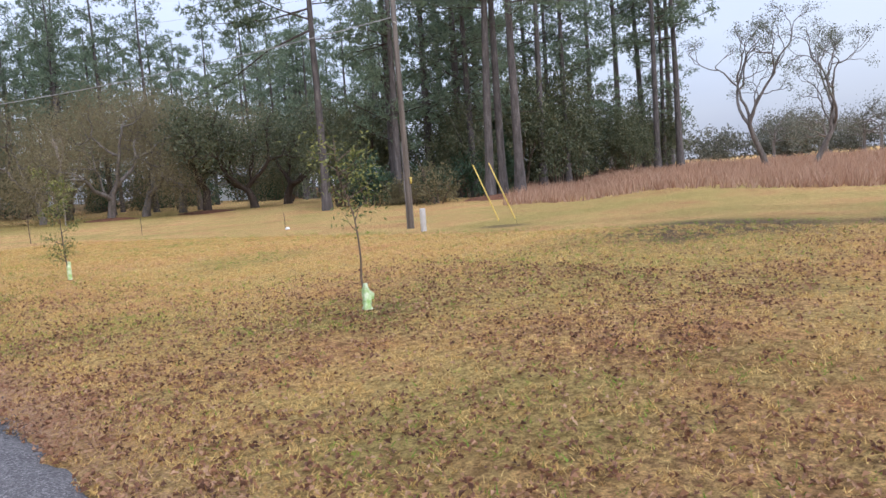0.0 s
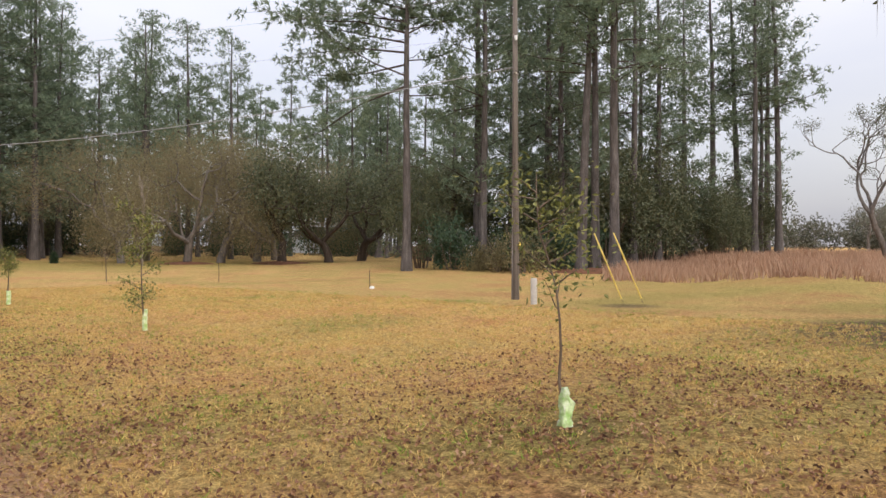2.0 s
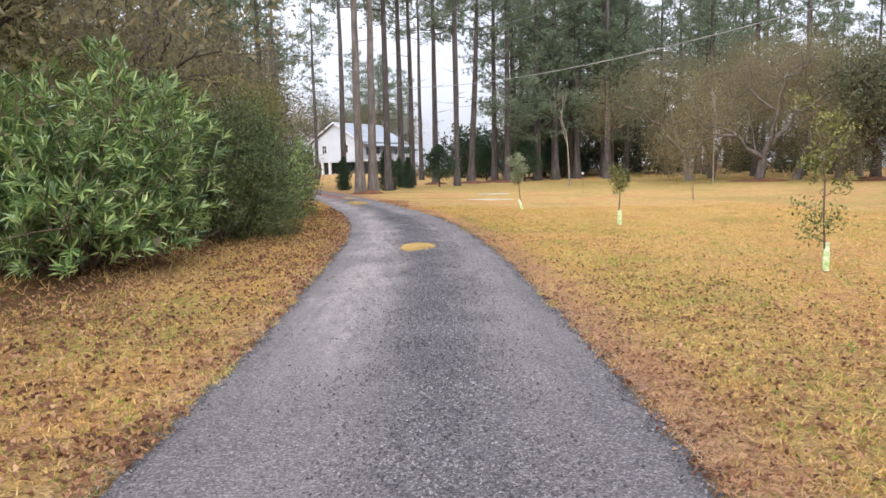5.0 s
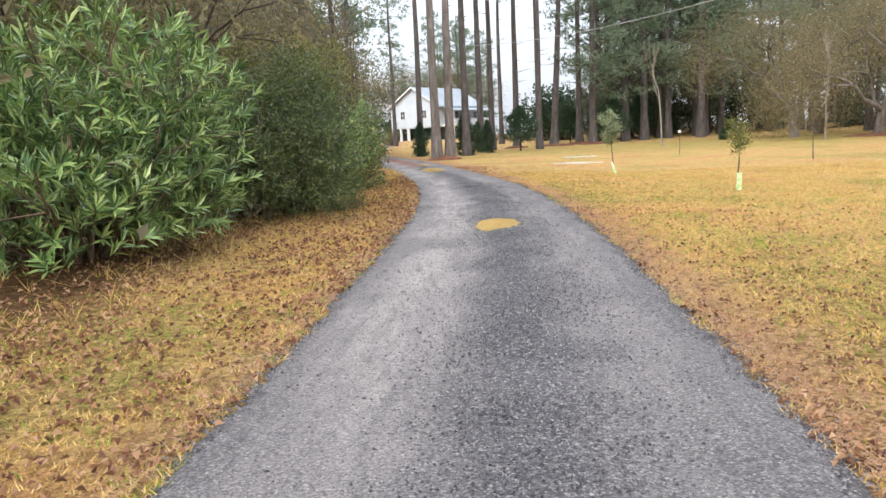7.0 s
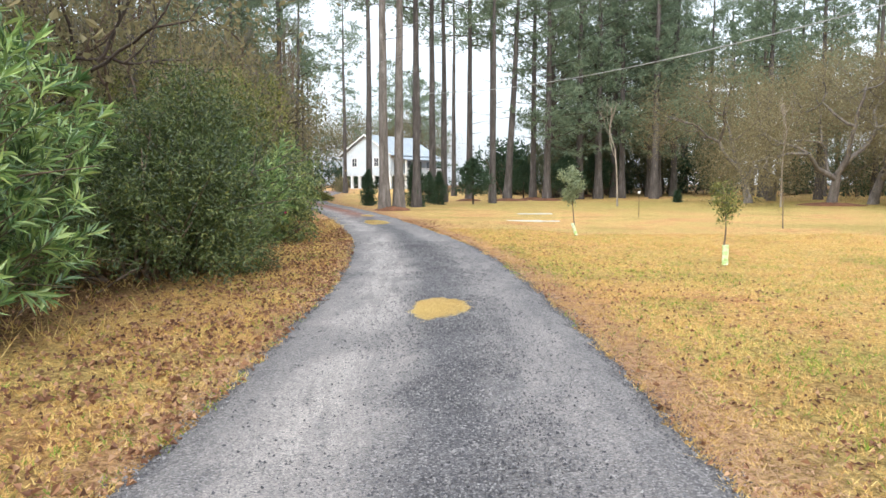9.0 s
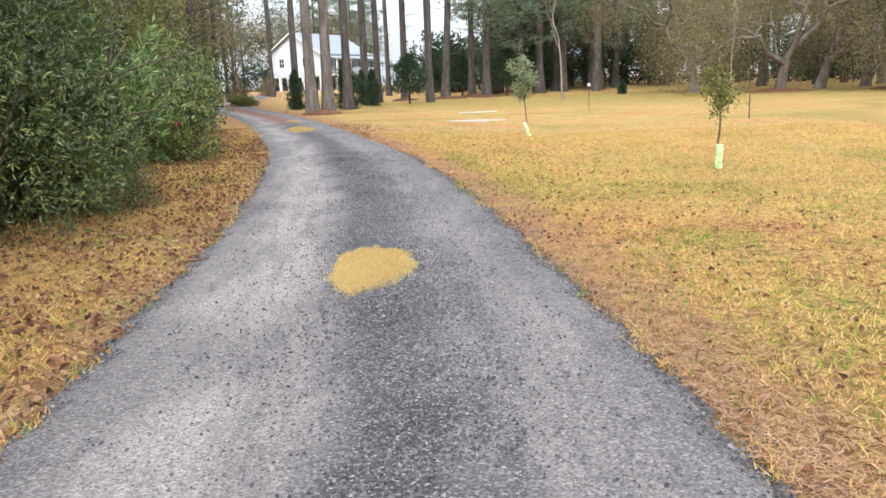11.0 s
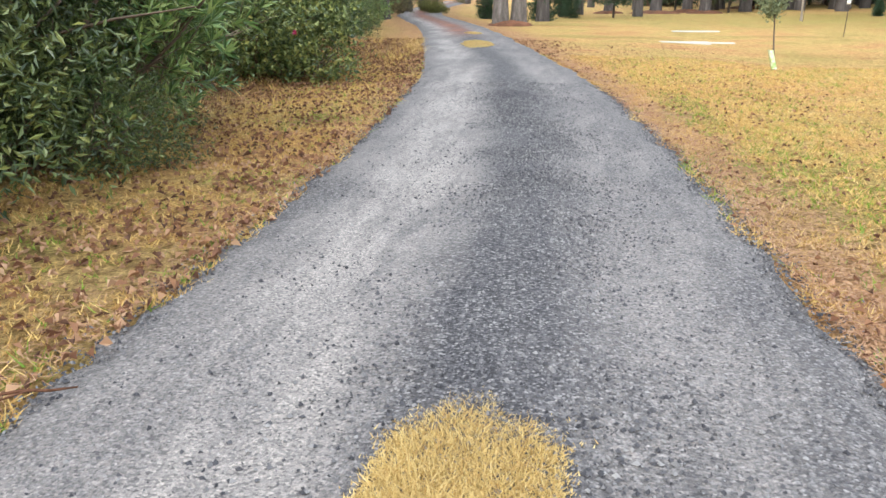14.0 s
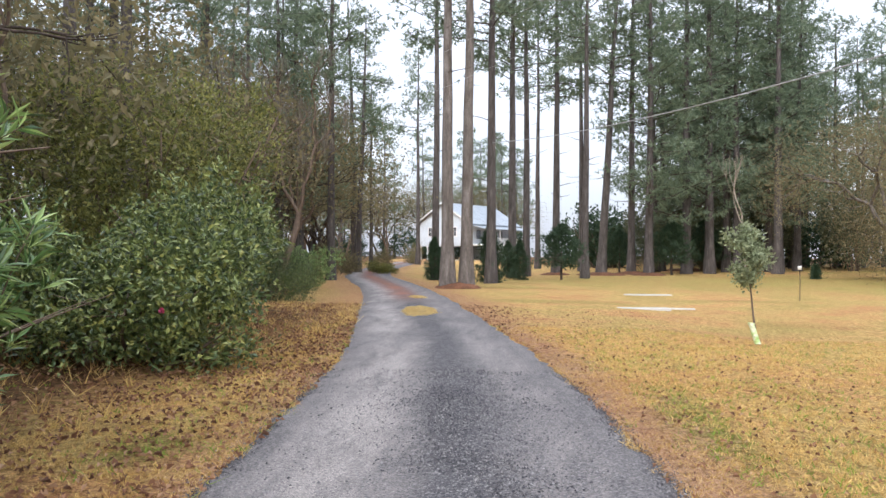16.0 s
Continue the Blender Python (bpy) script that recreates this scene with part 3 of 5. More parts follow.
def pine(seed, tall, crown_from, reach, limbs, per_limb, trunk_r, lean=0.0, low_limbs=(), blades=6, bark=None, spray=(0.44, 0.085)):
    """A loblolly pine: straight bare trunk, dead stubs, limbs that carry sprays of needles."""
    rng = np.random.default_rng(seed)
    tree = thing("pine_tree", "tall loblolly pine with bare reddish-grey trunk and high crown", "tree")
    trunk, branch, needle = Shape(), Shape(), Shape()
    h = np.linspace(0, 1, 13)
    sway = np.stack([np.cumsum(rng.normal(0, 0.05, 13)) * h + np.tan(radians(lean)) * h * tall, np.cumsum(rng.normal(0, 0.05, 13)) * h, h * tall], 1)
    r = trunk_r * (1 - 0.82 * h ** 1.15) + trunk_r * 0.45 * np.exp(-h * 45)
    trunk.tube(np.vstack([sway[:1] - [0, 0, 0.3], sway]), np.concatenate([[r[0] * 1.1], r]), 10)
    part("trunk", trunk, bark or M_BARK, tree)

    def axis(u):
        return np.array([np.interp(u, h, sway[:, k]) for k in range(3)])

    for k in range(9):
        u = rng.uniform(0.2, crown_from + 0.15)
        a = rng.uniform(0, 2 * np.pi)
        branch.tube(wander(rng, axis(u), (np.cos(a), np.sin(a), rng.uniform(-0.2, 0.25)), rng.uniform(0.5, 2.0), 3, 0.15), [0.03, 0.022, 0.014, 0.006], 4)
    spots, ways = [], []
    todo = [(crown_from + (1 - crown_from) * ((k + rng.uniform(0, 1)) / limbs), None, None, None) for k in range(limbs)] + list(low_limbs)
    for u, turn, length, rise in todo:
        u = min(u, 0.985)
        v = (u - crown_from) / (1 - crown_from)
        a = rng.uniform(0, 2 * np.pi) if turn is None else radians(turn)
        L = length or reach * (0.35 + 0.65 * np.clip(1 - v, 0, 1) ** 0.75) * rng.uniform(0.55, 1.1)
        up = rise if rise is not None else 0.12 + 0.55 * max(v, 0) + rng.uniform(-0.15, 0.15)
        pts = wander(rng, axis(u), (np.cos(a), np.sin(a), up), L, 6, 0.13, 0.03)
        rad = trunk_r * 0.16 * (1.1 - 0.7 * max(v, 0)) * (L / reach) ** 0.5
        branch.tube(pts[::2], np.linspace(rad, 0.012, 4), 4)
        groups = max(3, int(per_limb * (L / reach) / 7))
        f = rng.uniform(0.2, 1.02, groups) ** 0.8
        centre = np.stack([np.interp(f, np.linspace(0, 1, 7), pts[:, k]) for k in range(3)], 1)
        off = rng.normal(size=(groups, 3)) * np.array([0.5, 0.5, 0.26]) * (0.5 + L / 8)
        for c, o in zip(centre[::2], off[::2]):
            branch.tube([c, c + o], [0.02, 0.006], 3, False)
        puff = np.repeat(centre + off, 7, 0) + rng.normal(size=(groups * 7, 3)) * np.array([0.34, 0.34, 0.2])
        spots.append(puff)
        ways.append(unit(np.repeat(off, 7, 0) + np.array([np.cos(a), np.sin(a), 0.8]) * 0.35))
    tufts(needle, rng, np.vstack(spots), np.vstack(ways), blades, spray[0], spray[1])
    part("limb_wood", branch, M_DARKBARK, tree, kind="stuff")
    part("crown", needle, M_NEEDLE, tree, "dark green needle sprays", False, "stuff")
    return tree


def branching(rng, shape, start, way, length, radius, depth, tips, bend=0.22, split=(2, 3), spreadness=0.75, lift=0.05, shrink=0.68):
    steps = 5 if depth > 2 else 3
    pts = wander(rng, start, way, length, steps, bend, lift)
    shape.tube(pts, np.linspace(radius, radius * 0.6, steps + 1), 7 if depth > 3 else (5 if depth > 1 else 3), depth <= 1)
    if depth <= 1:
        tips.append((pts[-1], unit(pts[-1] - pts[-2])))
        tips.append((pts[-2], unit(pts[-1] - pts[-2])))
        return
    d = unit(pts[-1] - pts[-2])
    for k in range(rng.integers(split[0], split[1] + 1)):
        nd = unit(d + scatter_dirs(rng, 1)[0] * spreadness)
        base = pts[-1] if k < 2 else pts[rng.integers(1, steps)]
        branching(rng, shape, base, nd, length * shrink * rng.uniform(0.75, 1.2), radius * 0.6, depth - 1, tips, bend, split, spreadness, lift, shrink)


def leaf_cloud(shape, rng, tips, per, spread_r, size, aspect=0.5):
    at = np.array([t[0] for t in tips])
    base = np.repeat(at, per, 0)
    n = len(base)
    base = base + rng.normal(size=(n, 3)) * spread_r
    shape.leaves(base, scatter_dirs(rng, n) + [0, 0, 0.15], scatter_dirs(rng, n), size * rng.uniform(0.6, 1.2, n), size * aspect * rng.uniform(0.7, 1.2, n))


def broad_tree(name, label, seed, trunk_h, radius, depth, length, bark, leaf=None, per=0, spread_r=0.5, size=0.2, lean=(0, 0), bend=0.22, spreadness=0.75, moss=0, split=(2, 3), shrink=0.68, lift=0.05, stems=1, extra=()):
    rng = np.random.default_rng(seed)
    tree = thing(name, label, "tree")
    wood, tips = Shape(), []
    for s in range(stems):
        a = rng.uniform(0, 6.28)
        way = np.array([lean[0] + (0.3 * np.cos(a) if stems > 1 else 0), lean[1] + (0.3 * np.sin(a) if stems > 1 else 0), 1.0])
        pts = wander(rng, (0.12 * np.cos(a) * (stems > 1), 0.12 * np.sin(a) * (stems > 1), -0.25), way, trunk_h + 0.25, 6, bend * 0.35)
        rr = radius * (1 - 0.3 * np.linspace(0, 1, 7)) + radius * 0.45 * np.exp(-np.linspace(0, 1, 7) * 9)
        wood.tube(pts, rr, 10, False)
        d = unit(pts[-1] - pts[-2])
        for k in range(rng.integers(split[0], split[1] + 1)):
            branching(rng, wood, pts[-1] if k < 2 else pts[-2], unit(d + scatter_dirs(rng, 1)[0] * spreadness), length * rng.uniform(0.8, 1.15), radius * 0.55, depth, tips, bend, split, spreadness, lift, shrink)
    for start, way, reach, thick in extra:
        branching(rng, wood, start, way, reach, thick, 4, tips, 0.1, (2, 3), 0.42, 0.03, 0.6)
    part("trunk", wood, bark, tree)
    if leaf and per:
        fol = Shape()
        leaf_cloud(fol, rng, tips, per, spread_r, size)
        part("foliage", fol, leaf, tree, smooth=False, kind="stuff")
    if moss:
        hang = Shape()
        at = np.array([tips[k][0] for k in rng.integers(0, len(tips), moss)])
        base = np.repeat(at, 8, 0) + rng.normal(size=(moss * 8, 3)) * 0.12
        drop = np.stack([rng.normal(0, 0.08, moss * 8), rng.normal(0, 0.08, moss * 8), -rng.uniform(0.3, 1.3, moss * 8)], 1)
        hang.slivers(base, base + drop, unit(rng.normal(size=(moss * 8, 3)) * [1, 1, 0]) * 0.014)
        part("spanish_moss", hang, M_MOSS, tree, "grey hanging moss", False, "stuff")
    return tree


def shrub(name, label, seed, rx, ry, tall, leaf, count, size, aspect=0.45, whorl=0, stems=14, lumps=9, skirt=0.12, category="shrub", gap=0.35):
    """A bush: stems that fan from the ground, leaves on the outer shell of several lumps."""
    rng = np.random.default_rng(seed)
    bush = thing(name, label, category)
    cs = np.stack([rng.uniform(-0.62, 0.62, lumps) * rx, rng.uniform(-0.62, 0.62, lumps) * ry, rng.uniform(0.2 if skirt > 0.03 else 0.1, 0.70, lumps) * tall], 1)
    rs = np.stack([rng.uniform(0.28, 0.5, lumps) * rx, rng.uniform(0.28, 0.5, lumps) * ry, rng.uniform(0.2, 0.34, lumps) * tall], 1)
    wood = Shape()
    for k in range(stems):
        c = cs[k % lumps] + rng.normal(size=3) * rs[k % lumps] * 0.4
        a = np.array([c[0] * 0.25, c[1] * 0.25, -0.1])
        m = (a + c) / 2 + rng.normal(size=3) * 0.12 * [1, 1, 0.3]
        wood.tube([a, (a + m) / 2 + rng.normal(size=3) * 0.03, m, (m + c) / 2 + rng.normal(size=3) * 0.05, c], np.linspace(0.035, 0.008, 5) * (0.6 + tall / 6), 5)
        for _ in range(3):
            e = c + scatter_dirs(rng, 1)[0] * rs[k % lumps]
            wood.tube([m * 0.4 + c * 0.6, (m * 0.3 + c * 0.7 + e) / 2, e], [0.012, 0.009, 0.004], 4, False)
    part("stem_wood", wood, M_TWIG, bush, kind="stuff")
    groups = count // max(whorl, 1)
    pick = rng.integers(0, lumps, groups)
    d = scatter_dirs(rng, groups)
    shell = rng.uniform(0.0, 1.0, groups) ** gap
    p = cs[pick] + d * rs[pick] * (0.3 + 0.75 * shell)[:, None]
    low = p[:, 2] < skirt * tall
    p[low, 2] = rng.uniform(skirt, 0.42, low.sum()) * tall
    fol = Shape()
    if whorl:
        out = unit(d * [1, 1, 0.6] + [0, 0, 0.75] + rng.normal(size=(groups, 3)) * 0.25)
        base = np.repeat(p, whorl, 0)
        ax = np.repeat(out, whorl, 0)
        n = len(base)
        along = rng.uniform(-0.16, 0.06, (n, 1))
        ways = unit(ax * rng.uniform(0.35, 1.1, (n, 1)) + unit(np.cross(ax, scatter_dirs(rng, n))) * rng.uniform(0.5, 0.95, (n, 1)))
        fol.leaves(base + ax * along, ways, ax, size * rng.uniform(0.7, 1.2, n), size * aspect * rng.uniform(0.75, 1.2, n), 0.18)
        twig = Shape()
        sel = rng.permutation(groups)[: groups // 3]
        for q, o in zip(p[sel], out[sel]):
            twig.tube([q - o * 0.45 - [0, 0, 0.05], q - o * 0.2, q + o * 0.05], [0.007, 0.006, 0.004], 3, False)
        part("twig_wood", twig, M_TWIG, bush, kind="stuff")
    else:
        per = 9
        keep = rng.permutation(groups)[: groups // per]
        q = np.repeat(p[keep], per, 0)
        n = len(q)
        way = np.repeat(unit(d[keep] + [0, 0, 0.35] + rng.normal(size=(len(keep), 3)) * 0.35), per, 0)
        q = q + way * rng.uniform(-1.6, 1.3, (n, 1)) * size + rng.normal(size=(n, 3)) * size * 0.55
        fol.leaves(q, unit(way * 0.7 + scatter_dirs(rng, n)), scatter_dirs(rng, n), size * rng.uniform(0.6, 1.25, n), size * aspect * rng.uniform(0.75, 1.2, n))
    part("foliage", fol, leaf, bush, smooth=False, kind="stuff")
    return bush


def cedar(seed, tall, r, stem=0.0):
    rng = np.random.default_rng(seed)
    t = thing("cedar_tree", "dark green young cedar with dense tapering foliage", "tree")
    w = Shape()
    w.tube([(0, 0, -0.15), (0.02, 0, tall * 0.5), (0, 0.02, tall * 0.96)], [0.09, 0.05, 0.01], 6)
    part("trunk", w, M_DARKBARK, t)
    n = int(300 * tall)
    u = rng.uniform(0, 1, n) ** 0.85
    a = rng.uniform(0, 6.283, n)
    lump = 1 + 0.55 * np.sin(a * 3 + u * 9 + seed) * np.sin(u * 19 + a * 2) + rng.normal(0, 0.18, n)
    rad = r * np.sin(np.clip((1 - u) * 2.6, 0, 1.57)) * np.sqrt(rng.uniform(0.15, 1.05, n)) * lump
    p = np.stack([rad * np.cos(a), rad * np.sin(a), stem + u * (tall - stem)], 1)
    f = Shape()
    tufts(f, rng, p, unit(np.stack([np.cos(a), np.sin(a), np.full(n, 0.7)], 1)), 6, 0.32, 0.055)
    part("foliage", f, M_CEDAR, t, smooth=False)
    return t


def settle(ob, x, y, turn=0.0, size=1.0, sink=0.0, label="", group=""):
    """Stand a thing on the ground at (x, y)."""
    ob.matrix_basis = pose(x, y, float(height(x, y)) - sink, 0, 0, turn) @ Matrix.Diagonal((size, size, size, 1))
    return tagged(ob, label, "", group)


def another(ob, x, y, turn, size=1.0, label="", group=""):
    c = copy_thing(ob, Matrix.Identity(4))
    return settle(c, x, y, turn, size, 0.0, label, group)


# ---- the pines ----
high_a = pine(11, 27, 0.50, 4.8, 34, 56, 0.30)
high_b = pine(12, 27, 0.58, 4.4, 28, 56, 0.27)
high_c = pine(13, 27, 0.42, 5.0, 36, 54, 0.32, lean=1.5)
full_a = pine(14, 27, 0.16, 5.2, 62, 62, 0.34)
full_b = pine(15, 27, 0.24, 5.4, 54, 66, 0.30)
far_a = pine(16, 27, 0.18, 5.4, 46, 36, 0.32, blades=5, spray=(0.6, 0.12))
far_b = pine(17, 27, 0.32, 5.6, 40, 38, 0.30, blades=5, spray=(0.6, 0.12))
POOL = {"x": far_a, "y": far_b, "a": high_a, "b": high_b, "c": high_c, "f": full_a, "g": full_b}
placed = set()


def stand_pine(kind, x, y, tall, turn, label="", group="pines of the wood"):
    size = tall / 27.0
    if kind in placed:
        return another(POOL[kind], x, y, turn, size, label, group)
    placed.add(kind)
    return settle(POOL[kind], x, y, turn, size, 0.0, label, group)


NORTH = [("b", -5.0, 64.8, 25, 10), ("a", -0.3, 71.1, 27, 130), ("b", 0.7, 75.1, 28, 50), ("b", 2.1, 97.1, 28, 200), ("a", 3.1, 79.0, 28, 300),
         ("b", 6.1, 90.8, 29, 80), ("a", 9.5, 82.4, 28, 20), ("f", 10.4, 79.2, 27, 160), ("g", 14.1, 93.8, 30, 240), ("f", 17.0, 95.3, 30, 33),
         ("f", 22.2, 106.4, 31, 111), ("g", 25.1, 110.8, 31, 200), ("c", 31.5, 108.8, 31, 70), ("g", 33.7, 111.2, 30, 290), ("f", 37.8, 111.8, 29, 350),
         ("g", 41.5, 114.5, 28, 44), ("b", -12.3, 110.2, 27, 66), ("c", -16.3, 92.3, 27, 140), ("b", -10.7, 35.9, 20, 15), ("b", -11.5, 40.1, 22, 95),
         ("a", -10.8, 61.7, 22, 180), ("f", 14.4, 84.2, 30, 300), ("g", 19.7, 88.2, 31, 18), ("c", 27.8, 96.4, 30, 260), ("f", 24.0, 93.0, 29, 140),
         ("g", 30.0, 104.0, 28, 222), ("a", -1.3, 58.2, 25, 75), ("b", 4.6, 70.0, 25, 333), ("g", 33.5, 84, 27, 15), ("f", 37.5, 82, 27, 95), ("g", 41.5, 79.5, 26, 205), ("c", 36.0, 91, 29, 305),
         ("f", 16.5, 85, 31, 70), ("g", 19.5, 91, 32, 160), ("f", 22.8, 87, 31, 250), ("g", 25.0, 93, 31, 20), ("c", 13.0, 91, 31, 120)]
EAST = [("c", 36.7, 34.5, 25, 20), ("g", 44.2, 38.1, 28, 80), ("f", 43.4, 34.3, 27, 150), ("g", 48.2, 36.2, 27, 230), ("c", 37.6, 27.0, 26, 310), ("a", 38.5, 26.6, 26, 90),
        ("c", 38.5, 25.2, 27, 200), ("c", 51.1, 31.9, 27, 10), ("g", 55.6, 32.3, 26, 100), ("c", 66.9, 33.2, 28, 30), ("c", 70.7, 32.4, 29, 120), ("a", 65.8, 28.7, 27, 210),
        ("a", 73.5, 30.9, 29, 300), ("c", 68.4, 27.6, 28, 55), ("f", 38.7, 36.9, 26, 70), ("g", 49.3, 43.1, 27, 170), ("g", 54.7, 46.0, 28, 250), ("f", 58.3, 38.0, 25, 340),
        ("g", 56.0, 34.3, 24, 130), ("f", 63.0, 34.0, 24, 30), ("g", 70.0, 30.0, 22, 210), ("x", -25, 156, 25, 0), ("y", -18, 160, 24, 50), ("x", -10, 161, 25, 100), ("y", -3, 159, 22, 10), ("x", -31, 146, 24, 80), ("y", -37, 138, 25, 20), ("x", -27, 131, 22, 140), ("g", 41.5, 31.5, 24, 45), ("f", -15, 44, 19, 30), ("g", -18, 52, 21, 80), ("c", -14.5, 37, 20, 200), ("f", -23, 40, 21, 120), ("f", -15.5, 70, 22, 10), ("g", -17.5, 78, 24, 100), ("f", -18.5, 61, 22, 200), ("g", -21, 72, 23, 300), ("f", -19, 87, 24, 50), ("g", -14.5, 63, 21, 150), ("g", -15.5, 55, 20, 20)]
for k, x, y, tall, turn in NORTH + EAST:
    stand_pine(k, x, y, tall, turn)
# the leaning pine and the pair beside the drive
leaner = pine(21, 27, 0.55, 4.4, 28, 56, 0.34, lean=3.2)
settle(leaner, 6.6, 78.6, 5, 1.0, 0.0, "tall pine leaning slightly, straw mulch round its foot")
twin = pine(22, 25, 0.6, 4.2, 26, 56, 0.29, bark=M_GREYBARK)
settle(twin, -2.95, 51.6, 40, 1.0, 0.0, "thick grey-barked pine, one of a close pair beside the drive", "pine pair by the drive")
another(twin, -2.15, 51.9, 170, 0.96, "thick grey-barked pine, one of a close pair beside the drive", "pine pair by the drive")
# the broad pine at the field's edge with long limbs reaching west
edge_pine = pine(23, 26, 0.60, 4.6, 36, 90, 0.30, blades=9, low_limbs=((0.475, 128, 9.8, -0.12), (0.45, 300, 3.5, 0.0), (0.50, 140, 7.0, -0.05), (0.53, 120, 9.0, -0.05), (0.56, 132, 9.6, 0.02), (0.585, 124, 8.6, 0.05), (0.61, 138, 9.6, 0.06), (0.64, 128, 9.0, 0.1), (0.67, 118, 8.0, 0.1), (0.70, 134, 8.6, 0.15), (0.75, 126, 7.6, 0.2), (0.8, 132, 6.5, 0.3), (0.54, 305, 4.0, 0.1), (0.62, 315, 4.6, 0.15), (0.68, 295, 4.6, 0.2)))
settle(edge_pine, 32.4, 37.4, 0, 1.0, 0.0, "solitary spreading pine with long low limbs at the lawn edge")
rng = np.random.default_rng(77)
for k in range(64):
    # the wood behind: a ragged belt round the north-east
    a = radians(rng.uniform(10, 45))
    d = rng.uniform(100, 150)
    x, y = d * np.sin(a), d * np.cos(a)
    stand_pine("xyxxy"[k % 5], x, y, rng.uniform(21, 28), rng.uniform(0, 360))
for k in range(12):
    stand_pine("bac"[k % 3], rng.uniform(-24, -13), rng.uniform(14, 95), rng.uniform(19, 25), rng.uniform(0, 360))
for k in range(14):
    stand_pine("xyc"[k % 3], rng.uniform(-46, -26), rng.uniform(5, 110), rng.uniform(17, 23), rng.uniform(0, 360))
for k in range(18):
    stand_pine("xy"[k % 2], rng.uniform(-62, 2), rng.uniform(160, 185), rng.uniform(20, 26), rng.uniform(0, 360))

# ---- broad-leaved trees ----
live = broad_tree("live_oak", "dark spreading live oak at the wood edge", 31, 1.5, 0.32, 4, 2.5, M_DARKBARK, M_LIVEOAK, 42, 0.65, 0.23, spreadness=0.85, split=(3, 3))
settle(live, 36.6, 60.1, 0, 1.45, group="live oaks at the wood edge")
for x, y, turn, size in ((41.8, 60.0, 100, 1.4), (48, 63, 240, 1.5), (53, 58, 40, 1.4), (47, 50, 160, 1.3)):
    another(live, x, y, turn, size, "", "live oaks at the wood edge")
haze = broad_tree("leafless_tree", "twiggy grey-tan tree nearly bare of leaves", 32, 1.3, 0.22, 5, 2.3, M_GREYBARK, M_HAZETREE, 120, 0.6, 0.085, spreadness=0.8, split=(2, 3), moss=0)
settle(haze, 29.2, 64.0, 0, 1.85, group="twiggy trees at the wood edge")
for x, y, turn, size in ((33.5, 66, 70, 1.9), (26, 71, 200, 1.7), (38.5, 68, 130, 1.9), (31, 78, 20, 1.9), (44, 74, 310, 1.8), (60, 44, 200, 1.3)):
    another(haze, x, y, turn, size, "", "twiggy trees at the wood edge")
slim = broad_tree("young_bare_tree", "slender pale young tree without leaves", 33, 4.0, 0.06, 4, 1.7, M_PALETWIG, None, bend=0.05, spreadness=0.42, split=(2, 3), lift=0.14)
settle(slim, 13.35, 64.0, 0, 1.05, group="slender bare trees on the lawn")
another(slim, -5.3, 26.1, 60, 0.30, "pale dead twigs poking from the camellia", "")
another(slim, 24.0, 60.9, 120, 1.0, "", "slender bare trees on the lawn")
dead = broad_tree("gnarled_oak", "gnarled half-bare oak with mossy twigs in the field", 34, 3.1, 0.20, 5, 2.9, M_GREYBARK, M_LIVEOAK, 16, 0.17, 0.12, lean=(-0.22, 0.12), bend=0.3, spreadness=0.68, lift=0.13, split=(2, 3), shrink=0.7)
settle(dead, 52.0, 14.1, 30, 1.08, group="gnarled oaks in the field")
another(dead, 50.7, 11.0, 160, 0.95, "", "gnarled oaks in the field")
another(dead, 66, 5.0, 80, 0.8, "", "gnarled oaks in the field")
big_oak = broad_tree("oak_tree", "large old oak with mossy limbs and lichened bark", 35, 4.6, 0.52, 5, 3.6, M_GREYBARK, M_LIVEOAK, 24, 0.22, 0.12, lean=(-0.05, 0.1), bend=0.3, spreadness=0.85, moss=70, lift=0.02, extra=(((-0.1, 0.1, 4.5), (-0.42, 0.85, 0.62), 2.9, 0.075), ((-0.1, 0.0, 4.4), (-0.3, 0.9, 0.75), 2.8, 0.07)))
settle(big_oak, 15.6, -2.1, 0, 1.0)
bare = broad_tree("bare_tree", "leafless thin-stemmed tree draped with moss", 36, 3.0, 0.14, 5, 2.7, M_TWIG, None, spreadness=0.6, lift=0.14, moss=40, stems=2, bend=0.26)
settle(bare, -8.9, 46.0, 0, 1.05, group="bare trees by the drive")
for x, y, turn, size in ((-11.5, 44.0, 70, 0.9), (-12.4, 52.5, 150, 1.15), (-13.0, 60.0, 260, 1.2), (-17.5, 66, 20, 1.3), (-10.0, 30.5, 200, 0.85), (-13.5, 24.5, 20, 1.0), (-12, 17.5, 300, 1.0), (-14, 33, 90, 1.1), (-20, 48, 10, 1.3), (-22, 82, 10, 1.3), (-27, 112, 100, 1.5), (-32, 126, 10, 1.5), (-23, 150, 60, 1.6), (-30, 146, 10, 1.7)):
    another(bare, x, y, turn, size, "", "bare trees by the drive")
russet = broad_tree("russet_tree", "small tree with thin faded brown-olive leaves", 37, 1.4, 0.09, 4, 2.0, M_DARKBARK, M_RUSSET, 38, 0.55, 0.12, spreadness=0.7, lift=0.1, stems=3)
settle(russet, -9.8, 22.5, 0, 1.5, group="russet undergrowth trees")
